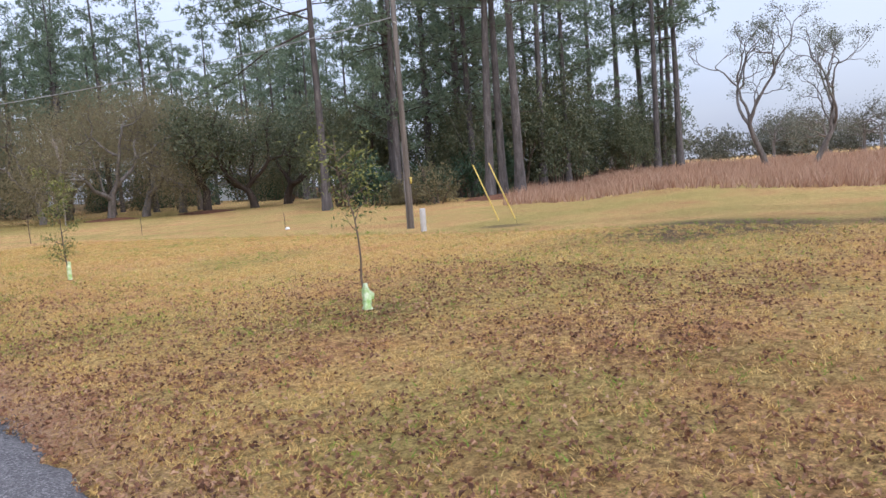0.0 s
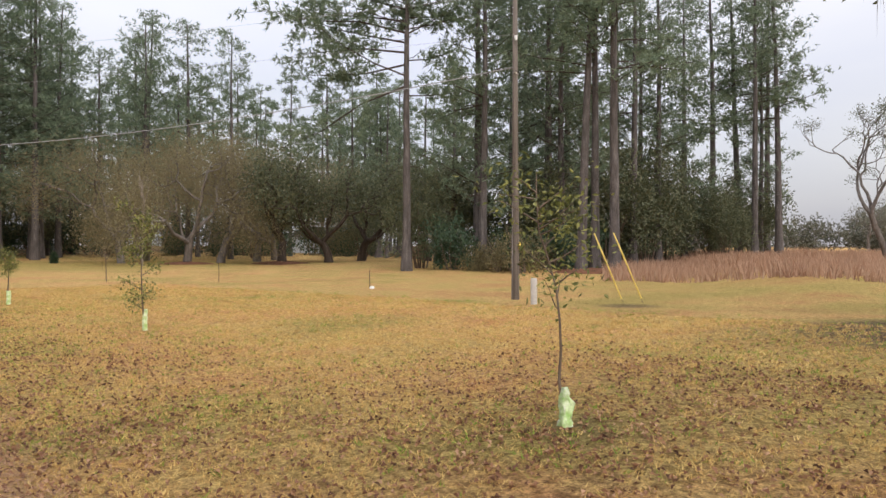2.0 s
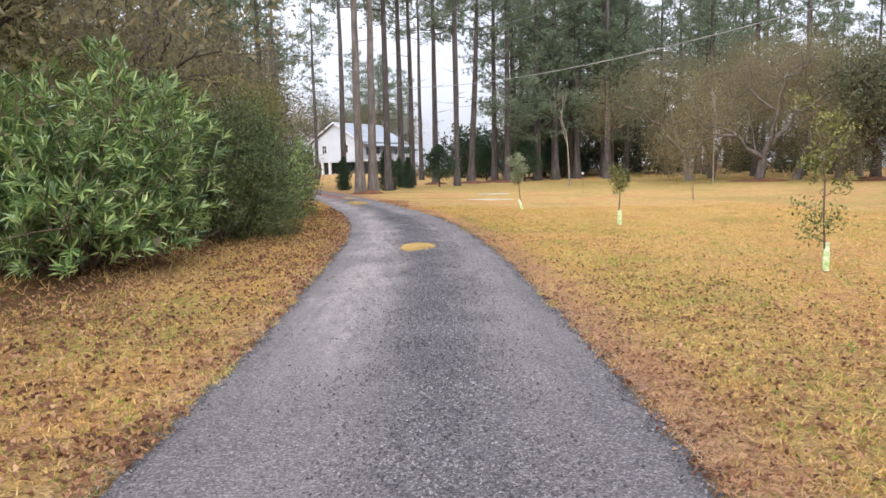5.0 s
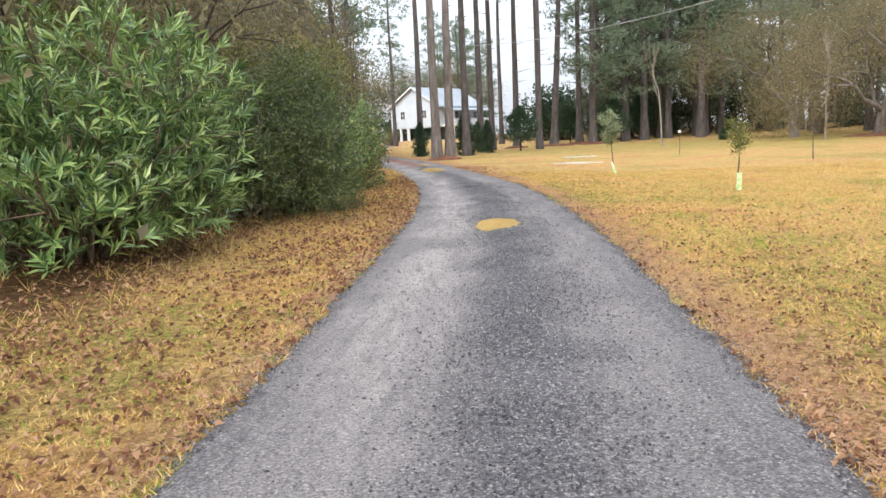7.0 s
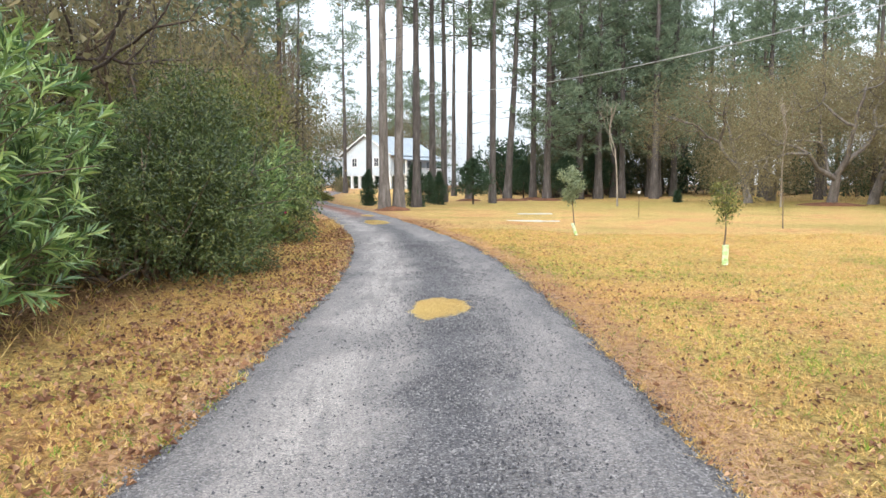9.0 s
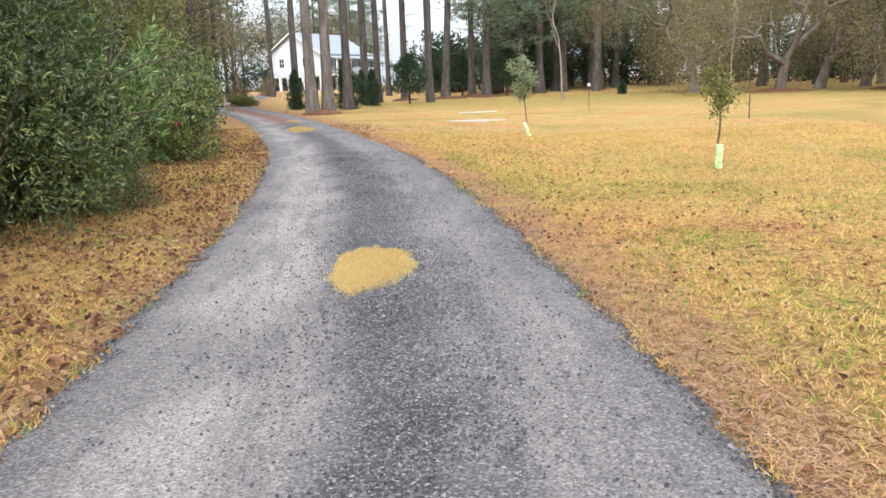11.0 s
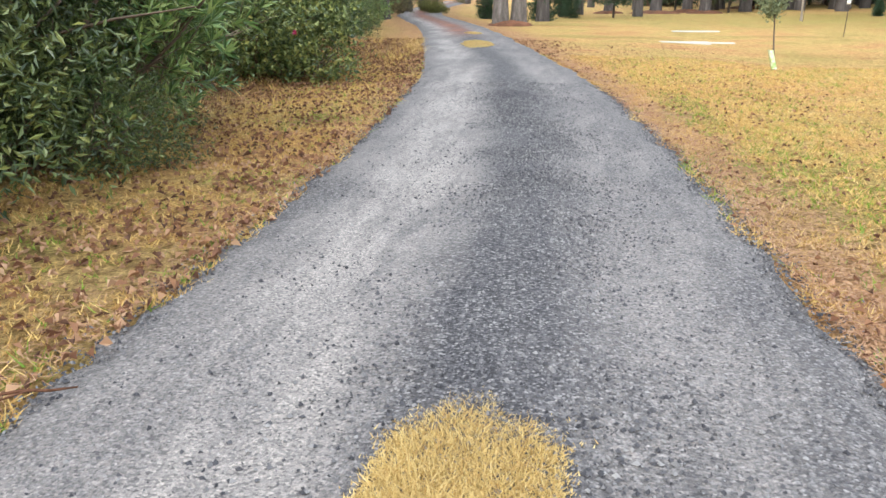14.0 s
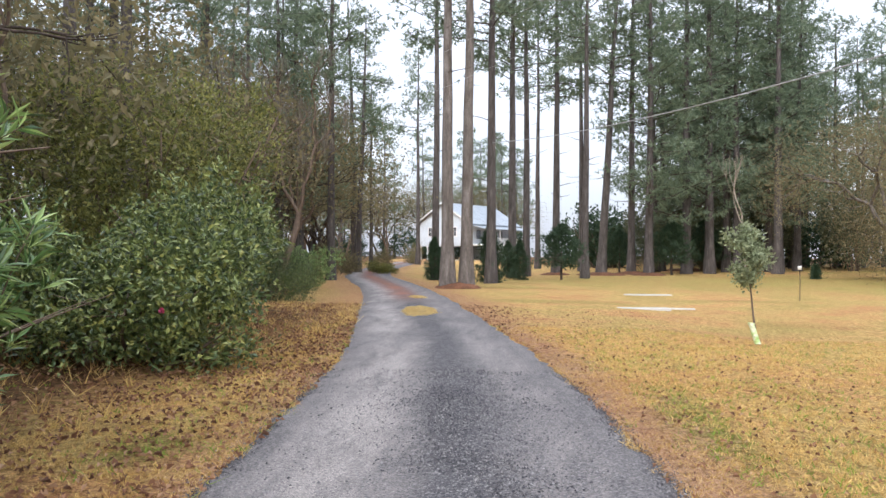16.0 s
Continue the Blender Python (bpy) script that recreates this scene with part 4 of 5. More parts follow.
for x, y, turn, size in ((-10.6, 18.5, 80, 1.7), (-12.2, 13.5, 200, 1.6), (-11.5, 27.0, 120, 1.6), (-13.5, 20.0, 10, 2.0), (-15.5, 28, 300, 1.7), (-12.6, 34.5, 60, 1.4), (-13.5, 40.5, 160, 1.5), (-15, 47, 20, 1.6), (-18.5, 62, 90, 1.7), (-22, 30, 10, 1.9), (-24, 56, 150, 2.0), (-26, 42, 10, 2.2), (-19, 88, 70, 1.7), (-28, 92, 70, 2.2), (-17, 55, 30, 1.7), (-20, 36, 220, 1.9), (-18, 16, 100, 1.8), (-24, 75, 10, 2.0), (-23, 104, 50, 2.0), (-30, 116, 80, 2.4), (-26, 158, 50, 2.6), (-14, 166, 10, 2.6), (-36, 150, 80, 2.6), (-4, 165, 30, 2.4), (-19, 170, 200, 2.6), (-9, 172, 100, 2.6), (-14.5, 60, 250, 2.0), (-16.5, 73, 330, 2.4), (-18.5, 88, 15, 2.6)):
    another(russet, x, y, turn, size, "", "russet undergrowth trees")
tangle = shrub("thicket_bush", "dense dark undergrowth bush at the wood edge", 41, 2.6, 2.6, 4.2, M_CEDAR, 1500, 0.31, 0.5, lumps=12, stems=8, skirt=0.05)
settle(tangle, 40.5, 31.0, 0, 0.8, group="thicket under the pines")
rng = np.random.default_rng(5)
for k in range(62):
    if k < 20:
        x = rng.uniform(34, 74)
        y = 0.42 * x + 13.5 + rng.uniform(-2, 8) - 0.25 * max(x - 55, 0)
    elif k < 48:
        x = rng.uniform(9, 72)
        y = 102 - 0.5 * max(x - 30, 0) + rng.uniform(-3, 12)
    else:
        x, y = rng.uniform(-34, 2), rng.uniform(152, 158)
    another(tangle, x, y, rng.uniform(0, 360), rng.uniform(0.5, 0.95) if k < 20 else rng.uniform(0.9, 1.7), "", "thicket under the pines")
mid = shrub("midstory_tree", "dark broad-leaved evergreen under the tall pines", 44, 3.2, 3.2, 9.5, M_LIVEOAK, 7500, 0.27, 0.5, lumps=24, stems=10, skirt=0.08, category="tree")
settle(mid, 42.5, 33.0, 0, 0.9, group="evergreens under the pines")
for x, y, turn, size in ((47, 37.5, 70, 1.0), (50, 33.5, 140, 1.25), (54.5, 33.0, 200, 1.15), (60, 34, 20, 1.1), (65.5, 32.5, 90, 1.0), (71, 31, 240, 0.95), (62, 29.5, 320, 0.7), (36.5, 40.5, 30, 0.9), (50, 47, 60, 1.1), (57, 45, 10, 1.0), (15, 98, 40, 1.2), (21, 101, 130, 1.2), (27, 103, 220, 1.1), (12, 88, 300, 0.7), (18, 93, 20, 0.8), (34, 98, 70, 1.1), (46, 82, 10, 1.0), (55, 72, 100, 1.0), (-16, 48, 30, 0.8), (-19, 40, 120, 0.9), (-15, 58, 220, 0.75), (-20, 66, 10, 0.9), (-19, 30, 10, 0.9), (-13.2, 43.5, 200, 0.75), (-14.2, 50.5, 80, 0.8), (-17.5, 35.0, 300, 0.95), (-16.5, 24.0, 150, 0.9)):
    another(mid, x, y, turn, size, "", "evergreens under the pines")
# horizon belt: its haze is only the greyed leaf colour
hedge = shrub("far_thicket", "low hazy grey-green tree belt on the horizon", 45, 11.0, 5.0, 8.5, M_HAZED_LEAF, 3200, 0.7, 0.5, lumps=24, stems=6, skirt=0.03, category="trees")
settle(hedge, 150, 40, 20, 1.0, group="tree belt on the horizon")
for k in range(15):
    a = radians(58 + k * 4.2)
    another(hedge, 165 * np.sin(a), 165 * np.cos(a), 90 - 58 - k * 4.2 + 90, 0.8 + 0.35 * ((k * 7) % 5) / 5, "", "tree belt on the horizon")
brush = shrub("brown_brush", "twiggy brown brush with withered leaves", 42, 1.8, 1.8, 2.6, M_RUSSET, 1300, 0.2, 0.4, lumps=10, skirt=0.03)
settle(brush, 37.0, 32.2, 0, 1.0, group="brown brush at the wood edge")
for k in range(40):
    x = rng.uniform(33, 66) if k < 24 else rng.uniform(-19, -11.5)
    y = 0.5 * x + 12.5 + rng.uniform(-1.5, 4) if k < 24 else rng.uniform(30, 115)
    another(brush, x, y, rng.uniform(0, 360), rng.uniform(0.6, 1.2), "", "brown brush at the wood edge")
# far tree line beyond the field, distance haze painted into its leaf colour
far_tree = broad_tree("distant_tree", "distant grey-green tree beyond the field", 43, 3.0, 0.3, 3, 3.2, M_GREYBARK, M_HAZED_LEAF, 26, 0.8, 0.3, spreadness=0.8, split=(3, 3))
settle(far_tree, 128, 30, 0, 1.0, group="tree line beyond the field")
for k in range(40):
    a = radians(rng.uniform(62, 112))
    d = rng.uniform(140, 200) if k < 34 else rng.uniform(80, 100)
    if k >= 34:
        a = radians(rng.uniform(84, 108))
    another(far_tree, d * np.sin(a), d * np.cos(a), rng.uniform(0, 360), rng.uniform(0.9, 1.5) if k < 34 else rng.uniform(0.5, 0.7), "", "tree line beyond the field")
for k in range(18):
    # trees behind and west of the walker close the view
    a = radians(rng.uniform(116, 285))
    d = rng.uniform(50, 110)
    another(far_tree, d * np.sin(a), d * np.cos(a), rng.uniform(0, 360), rng.uniform(1.0, 1.8), "distant grey-green tree closing the view", "trees round the lot")

# ---- shrubs along the drive ----
ol = shrub("oleander_bush", "large oleander with long glossy narrow green leaves", 51, 2.6, 3.0, 3.45, M_OLEANDER, 19000, 0.225, 0.17, whorl=13, stems=30, lumps=22, skirt=0.07, gap=0.45)
settle(ol, -5.8, 16.2, 0, 1.03, group="oleanders by the drive")
another(ol, -4.75, 22.3, 130, 0.8, "large oleander with long blue-green narrow leaves", "oleanders by the drive")
another(ol, -8.4, 48.0, 250, 0.55, "dark blue-green oleander at the bend", "oleanders by the drive")
another(ol, -9.6, 12.9, 200, 0.95, "", "oleanders by the drive")
cam_bush = shrub("camellia_bush", "rounded glossy-leaved camellia with one pink bloom", 52, 2.0, 2.2, 2.4, M_CAMELLIA, 32000, 0.085, 0.5, stems=24, lumps=24, skirt=0.01, gap=0.4)
settle(cam_bush, -4.85, 28.4, 0, 1.08)
bloom = Shape()
rb = np.random.default_rng(3)
bloom.leaves(np.zeros((14, 3)), scatter_dirs(rb, 14) + [1.0, -0.9, 0.2], scatter_dirs(rb, 14), 0.05, 0.04)
flower = part("flower", bloom, M_PINK, cam_bush, "pink camellia bloom")
flower.location = (1.25, -1.85, 0.75)
dusk = shrub("evergreen_bush", "dense dark small-leaved evergreen bush beside the drive", 53, 1.9, 2.1, 3.2, M_EVERGREEN, 52000, 0.078, 0.3, stems=24, lumps=22, skirt=0.01, gap=0.4)
settle(dusk, -4.55, 20.8, 0, 1.08, group="evergreens by the drive")
another(dusk, -3.95, 21.4, 140, 0.55, "", "evergreens by the drive")
another(dusk, -7.6, 41.5, 90, 0.75, "", "evergreens by the drive")
yaupon = shrub("yaupon_bush", "tall airy olive-green yaupon behind the hedge", 54, 3.0, 3.0, 6.0, M_OLIVE, 24000, 0.125, 0.42, stems=30, lumps=24, skirt=0.08, gap=0.45)
settle(yaupon, -7.5, 33.6, 0, 1.0, group="olive yaupons")
another(yaupon, -9.4, 20.2, 140, 0.85, "", "olive yaupons")
another(yaupon, -9.8, 25.8, 250, 0.9, "", "olive yaupons")
another(yaupon, -11.5, 15.5, 20, 0.95, "", "olive yaupons")
low = shrub("clipped_bush", "low rounded olive bush by the drive's far bend", 55, 1.4, 1.2, 1.0, M_OLIVE, 3500, 0.12, 0.5, lumps=8, skirt=0.05)
settle(low, -10.6, 76.0)
c1 = cedar(61, 3.4, 1.15, 0.75)
settle(c1, 2.8, 66.0, group="young cedars under the pines")
c2 = cedar(62, 4.2, 0.8)
settle(c2, -5.0, 64.4, 0, 0.62, group="young cedars under the pines")
for src, x, y, turn, size in ((c2, -1.35, 58.9, 40, 0.75), (c2, 0.2, 66.0, 90, 0.6), (c1, 12.4, 80.5, 60, 1.25), (c2, -0.6, 70.4, 130, 0.6), (c1, 17.5, 91, 200, 1.4), (c2, 47, 33.5, 10, 1.5), (c1, 9.0, 86.0, 20, 1.1)):
    another(src, x, y, turn, size, "", "young cedars under the pines")
c3 = cedar(63, 0.95, 0.22)
settle(c3, 21.0, 73.9, 0, 1.0, 0.0, "knee-high dark conical seedling on the lawn")


# ---- saplings on the lawn ----
def sapling(seed, tall, leaf, leaves, guard, lean=(0, 0), crown_from=0.45, leaf_size=0.07, label="", ragged=False, guard_r=0.045, gtilt=0.0, girth=0.026, crook=0.06, airy=0.07):
    rng = np.random.default_rng(seed)
    t = thing("sapling", label, "tree", group="saplings on the lawn")
    w, tips = Shape(), []
    pts = wander(rng, (0, 0, -0.1), (lean[0], lean[1], 1), tall + 0.1, 9, crook, 0.06)
    w.tube(pts, np.linspace(girth, 0.004, 10), 6)
    for k in range(15):
        u = rng.uniform(crown_from, 0.98)
        p = np.array([np.interp(u, np.linspace(0, 1, 10), pts[:, c]) for c in range(3)])
        a = rng.uniform(0, 6.283)
        b = wander(rng, p, (np.cos(a), np.sin(a), 0.55), tall * 0.2 * rng.uniform(0.5, 1.2), 4, 0.2, 0.05)
        w.tube(b, np.linspace(0.008, 0.002, 5), 4, False)
        tips += [(b[-1], None), (b[-2], None), (b[2], None)]
    part("stem", w, M_TWIG, t)
    if leaves:
        f = Shape()
        leaf_cloud(f, rng, tips, leaves, airy, leaf_size, 0.42)
        part("foliage", f, leaf, t, smooth=False)
    if guard:
        g = Shape()
        zs = np.linspace(0.02, guard, 9)
        ang = np.linspace(0, 2 * np.pi, 13)[:-1]
        rr = guard_r * (1 + (0.8 * rng.uniform(-0.7, 0.9, (9, 12)) if ragged else 0.12 * rng.uniform(-1, 1, (9, 12))))
        if ragged:
            rr *= np.array([1.0, 1.1, 0.85, 1.0, 1.05, 0.8, 0.75, 0.7, 0.65])[:, None]
        V = np.stack([rr * np.cos(ang) + gtilt * zs[:, None], rr * np.sin(ang), np.repeat(zs[:, None], 12, 1)], -1).reshape(-1, 3)
        i, j = np.meshgrid(np.arange(8), np.arange(12), indexing="ij")
        g.add(V, np.stack([i * 12 + j, i * 12 + (j + 1) % 12, (i + 1) * 12 + (j + 1) % 12, (i + 1) * 12 + j], -1).reshape(-1, 4))
        if ragged:
            g.add([(0.05, 0, 0.16), (0.13, 0.02, 0.12), (0.12, -0.01, 0.2), (0.05, 0.01, 0.26)], [(0, 1, 2, 3)])
        part("tree_guard", g, M_GUARD, t, "pale green plastic wrap")
    return t


settle(sapling(71, 2.15, M_OLIVE, 13, 0.34, (-0.02, 0.03), 0.42, 0.065, "thin crooked sapling with sparse leaves and green plastic wrap", True, 0.045, 0.0, 0.016, 0.14, 0.11), 5.0, 3.45)
settle(sapling(72, 2.4, M_OLIVE, 20, 0.42, (0.02, 0), 0.2, 0.08, "leafy young oak sapling in a pale green tube", airy=0.09, girth=0.018), 5.63, 13.77)
settle(sapling(73, 1.55, M_OLIVE, 18, 0.42, (0.02, 0.02), 0.55, 0.08, "small yellow-leaved sapling in a pale green tube", False, 0.06), 5.7, 23.9)
settle(sapling(74, 1.95, M_SAGE, 60, 0.40, (-0.16, 0.0), 0.56, 0.10, "leaning young oak sapling with a bushy grey-green head", False, 0.055, -0.3), 4.46, 33.0)
settle(sapling(75, 1.7, M_RUSSET, 0, 0, (0.02, 0), 0.3, 0.06, "leafless sapling whip with a white tag"), 12.8, 36.6)


# ---- posts, pole, wires and small things ----
def stake(x, y, tall, tag, label):
    t = thing("marker_stake", label, "stake", (x, y, float(height(x, y))))
    s = Shape()
    s.tube([(0, 0, -0.1), (0.01, 0, tall * 0.5), (0, 0.01, tall)], [0.014, 0.014, 0.012], 6)
    part("rod", s, M_DARKBARK, t)
    if tag:
        g = Shape()
        g.box(-0.07, 0.07, -0.012, 0.012, tall - 0.14, tall)
        part("tag", g, M_WHITE, t, "white plastic tag")
    return t


stake(10.45, 47.6, 1.3, True, "thin dark stake with a white tag on the lawn")
stake(16.5, 32.5, 0.9, False, "thin bare rod standing in the lawn")
stake(12.9, 62.0, 1.0, False, "thin bare rod standing in the lawn")
stake(18.9, 24.0, 0.75, False, "thin dry stem beside a white cap")
cap = thing("white_cap", "small white plastic cap lying on the lawn", "cap", (18.95, 23.9, float(height(18.95, 23.9))))
s = Shape()
s.tube([(0, 0, -0.02), (0, 0, 0.06), (0, 0, 0.1)], [0.10, 0.10, 0.06], 12)
part("shell", s, M_WHITE, cap)

pole = thing("utility_pole", "tall weathered wooden utility pole with a yellow tag", "pole", (17.55, 14.9, float(height(17.55, 14.9))))
s = Shape()
s.tube([(0, 0, -0.3), (0, 0, 2), (-0.02, 0.01, 5), (-0.03, 0.02, 9.4)], [0.125, 0.11, 0.095, 0.075], 14)
part("shaft", s, M_POLE, pole)
s = Shape()
s.box(-0.03, 0.03, -0.185, -0.15, 1.55, 1.78)
part("tag", s, M_YELLOW, pole, "small yellow tag")
for pts, rad in (([(-0.2, -0.12, 7.0), (0.1, 0.02, 7.0)], [0.03, 0.03]), ([(-0.12, -0.1, 8.0), (-0.12, -0.1, 8.14)], [0.04, 0.05]), ([(-0.03, 0.02, 9.35), (-0.03, 0.02, 9.55)], [0.05, 0.04])):
    s = Shape()
    s.tube(pts, rad, 10)
    part("insulator", s, M_WHITE, pole)
s = Shape()
s.tube([(-0.15, 0.02, 0.0), (-0.125, 0.02, 3.0)], [0.018, 0.018], 8)
part("conduit", s, M_GREYBARK, pole, "grey ground-wire cover")


def span(name, label, a, b, sag, r, material=M_WIRE):
    a, b = np.array(a, float), np.array(b, float)
    k = np.linspace(0, 1, 25)[:, None]
    pts = a * (1 - k) + b * k - np.array([[0, 0, 1.0]]) * sag * 4 * k * (1 - k)
    s = Shape()
    s.tube(pts, np.full(25, r), 6)
    ob = part(name, s, material)
    return tagged(ob, label, "wire")


span("service_wire", "sagging grey service wire from pole to the pines", (17.45, 14.95, 7.1), (-1.3, 58.2, 7.4), 1.35, 0.016)
span("power_wire", "thin overhead power wire from the pole top", (17.5, 14.95, 9.4), (-24.5, 77, 9.2), 0.9, 0.004)
span("power_wire", "thin overhead power wire from the pole top", (17.42, 14.85, 8.1), (-24.5, 77, 8.0), 0.9, 0.004)
for gx, gy, top in ((18.0, 11.3, 7.6), (18.15, 10.75, 8.9)):
    gz = float(height(gx, gy))
    guy = thing("guy_wire", "steel guy wire with a yellow plastic guard", "guy wire", (gx, gy, gz), group="guy wires of the pole")
    end = np.array([17.55 - gx, 14.9 - gy - 0.1, top - gz])
    s = Shape()
    s.tube([end * -0.02, end * 0.5, end], [0.0045, 0.0045, 0.0045], 5)
    part("cable", s, M_POLE, guy)
    s = Shape()
    s.tube([end * 0.02, end * 0.16, end * (2.2 / np.linalg.norm(end))], [0.022, 0.022, 0.019], 9)
    part("guard", s, M_YELLOW, guy, "yellow plastic guard")
stub = thing("marker_post", "short pale round marker post beside the pole", "post", (16.5, 13.3, float(height(16.5, 13.3))))
s = Shape()
s.tube([(0, 0, -0.1), (0, 0, 0.7), (0.0, 0, 0.74)], [0.095, 0.095, 0.085], 14)
part("shell", s, M_SLAB, stub)
for cx, cy, w, d, turn in ((3.75, 41.2, 1.5, 0.5, 4), (5.05, 42.2, 0.8, 0.3, -8), (5.5, 50.8, 1.9, 0.5, 3)):
    slab = thing("concrete_slab", "pale flat concrete slab flush in the lawn", "slab", (cx, cy, float(height(cx, cy))), turn, "slabs in the lawn")
    s = Shape()
    n = 16
    ang = np.linspace(0, 2 * np.pi, n + 1)[:-1]
    sq = 1 / np.maximum(np.abs(np.cos(ang)), np.abs(np.sin(ang)))
    rim = np.stack([np.cos(ang) * sq * w / 2, np.sin(ang) * sq * d / 2], 1) * (1 + 0.03 * np.sin(ang * 5))[:, None]
    for z0, z1, sc in ((-0.06, 0.03, 1.0), (0.03, 0.04, 0.985)):
        V = np.vstack([np.column_stack([rim, np.full(n, z0)]), np.column_stack([rim * sc, np.full(n, z1)])])
        s.add(V, [(i, (i + 1) % n, n + (i + 1) % n, n + i) for i in range(n)])
    V = np.vstack([np.column_stack([rim * 0.985, np.full(n, 0.04)]), [[0, 0, 0.041]]])
    s.add(V, None, [(i, (i + 1) % n, n) for i in range(n)])
    part("plate", s, M_SLAB, slab, smooth=False)
# the bare sand by the lawn's east side
s = Shape()
rs = np.random.default_rng(9)
ang = np.linspace(0, 2 * np.pi, 49)[:-1]
rim = 1 + 0.16 * np.sin(ang * 2 + 1) + 0.1 * np.sin(ang * 5) + rs.normal(0, 0.03, 48)
rings = []
for f, z in ((1.0, -0.03), (0.93, 0.02), (0.6, 0.035), (0.25, 0.04)):
    px, py = 7.3 + np.cos(ang) * rim * f * 2.1, -3.3 + np.sin(ang) * rim * f * 1.25
    rings.append(np.stack([px, py, height(px, py) + z], 1))
V = np.vstack(rings + [[[7.3, -3.3, float(height(7.3, -3.3)) + 0.04]]])
i, j = np.meshgrid(np.arange(3), np.arange(48), indexing="ij")
s.add(V, np.stack([i * 48 + j, i * 48 + (j + 1) % 48, (i + 1) * 48 + (j + 1) % 48, (i + 1) * 48 + j], -1).reshape(-1, 4), [(144 + k, 144 + (k + 1) % 48, 192) for k in range(48)])
tagged(part("sand_patch", s, M_SAND), "bare patch of pale sand in the lawn", "sand", kind="structure")
stick = thing("fallen_twig", "bare reddish fallen twig on the drive's edge", "twig", (-1.45, 18.2, 0.045))
s = Shape()
s.tube([(-0.12, -0.03, 0.0), (-0.03, 0.0, 0.012), (0.06, 0.02, 0.01), (0.14, 0.05, 0.014)], [0.005, 0.006, 0.005, 0.003], 6)
s.tube([(-0.01, 0.0, 0.012), (-0.06, -0.06, 0.01), (-0.08, -0.1, 0.0)], [0.004, 0.0035, 0.002], 5)
part("wood", s, M_MULCH, stick)
for mx, my, mr in ((6.6, 78.6, 2.0), (9.5, 82.4, 1.6), (3.1, 79.0, 1.3), (10.4, 79.2, 1.5), (38.2, 26.3, 2.6), (17, 95.3, 2.2), (36.6, 60.1, 3.0), (29.2, 64, 2.6), (-2.5, 51.7, 1.1)):
    rr = np.random.default_rng(int(abs(mx) * 10))
    s = Shape()
    ang = np.linspace(0, 2 * np.pi, 25)[:-1]
    rim = 1 + rr.normal(0, 0.09, 24)
    V = [np.stack([np.cos(ang) * rim * mr * f, np.sin(ang) * rim * mr * f, np.full(24, z) + rr.normal(0, 0.012, 24)], 1) for f, z in ((1, -0.08), (0.8, 0.1), (0.45, 0.2), (0.12, 0.26))]
    i, j = np.meshgrid(np.arange(3), np.arange(24), indexing="ij")
    s.add(np.vstack(V), np.stack([i * 24 + j, i * 24 + (j + 1) % 24, (i + 1) * 24 + (j + 1) % 24, (i + 1) * 24 + j], -1).reshape(-1, 4))
    ob = part("straw_mulch", s, M_MULCH)
    ob.location = (mx, my, float(height(mx, my)))
    tagged(ob, "low heap of red-brown pine straw round a trunk", "mulch", "mulch heaps", "stuff")


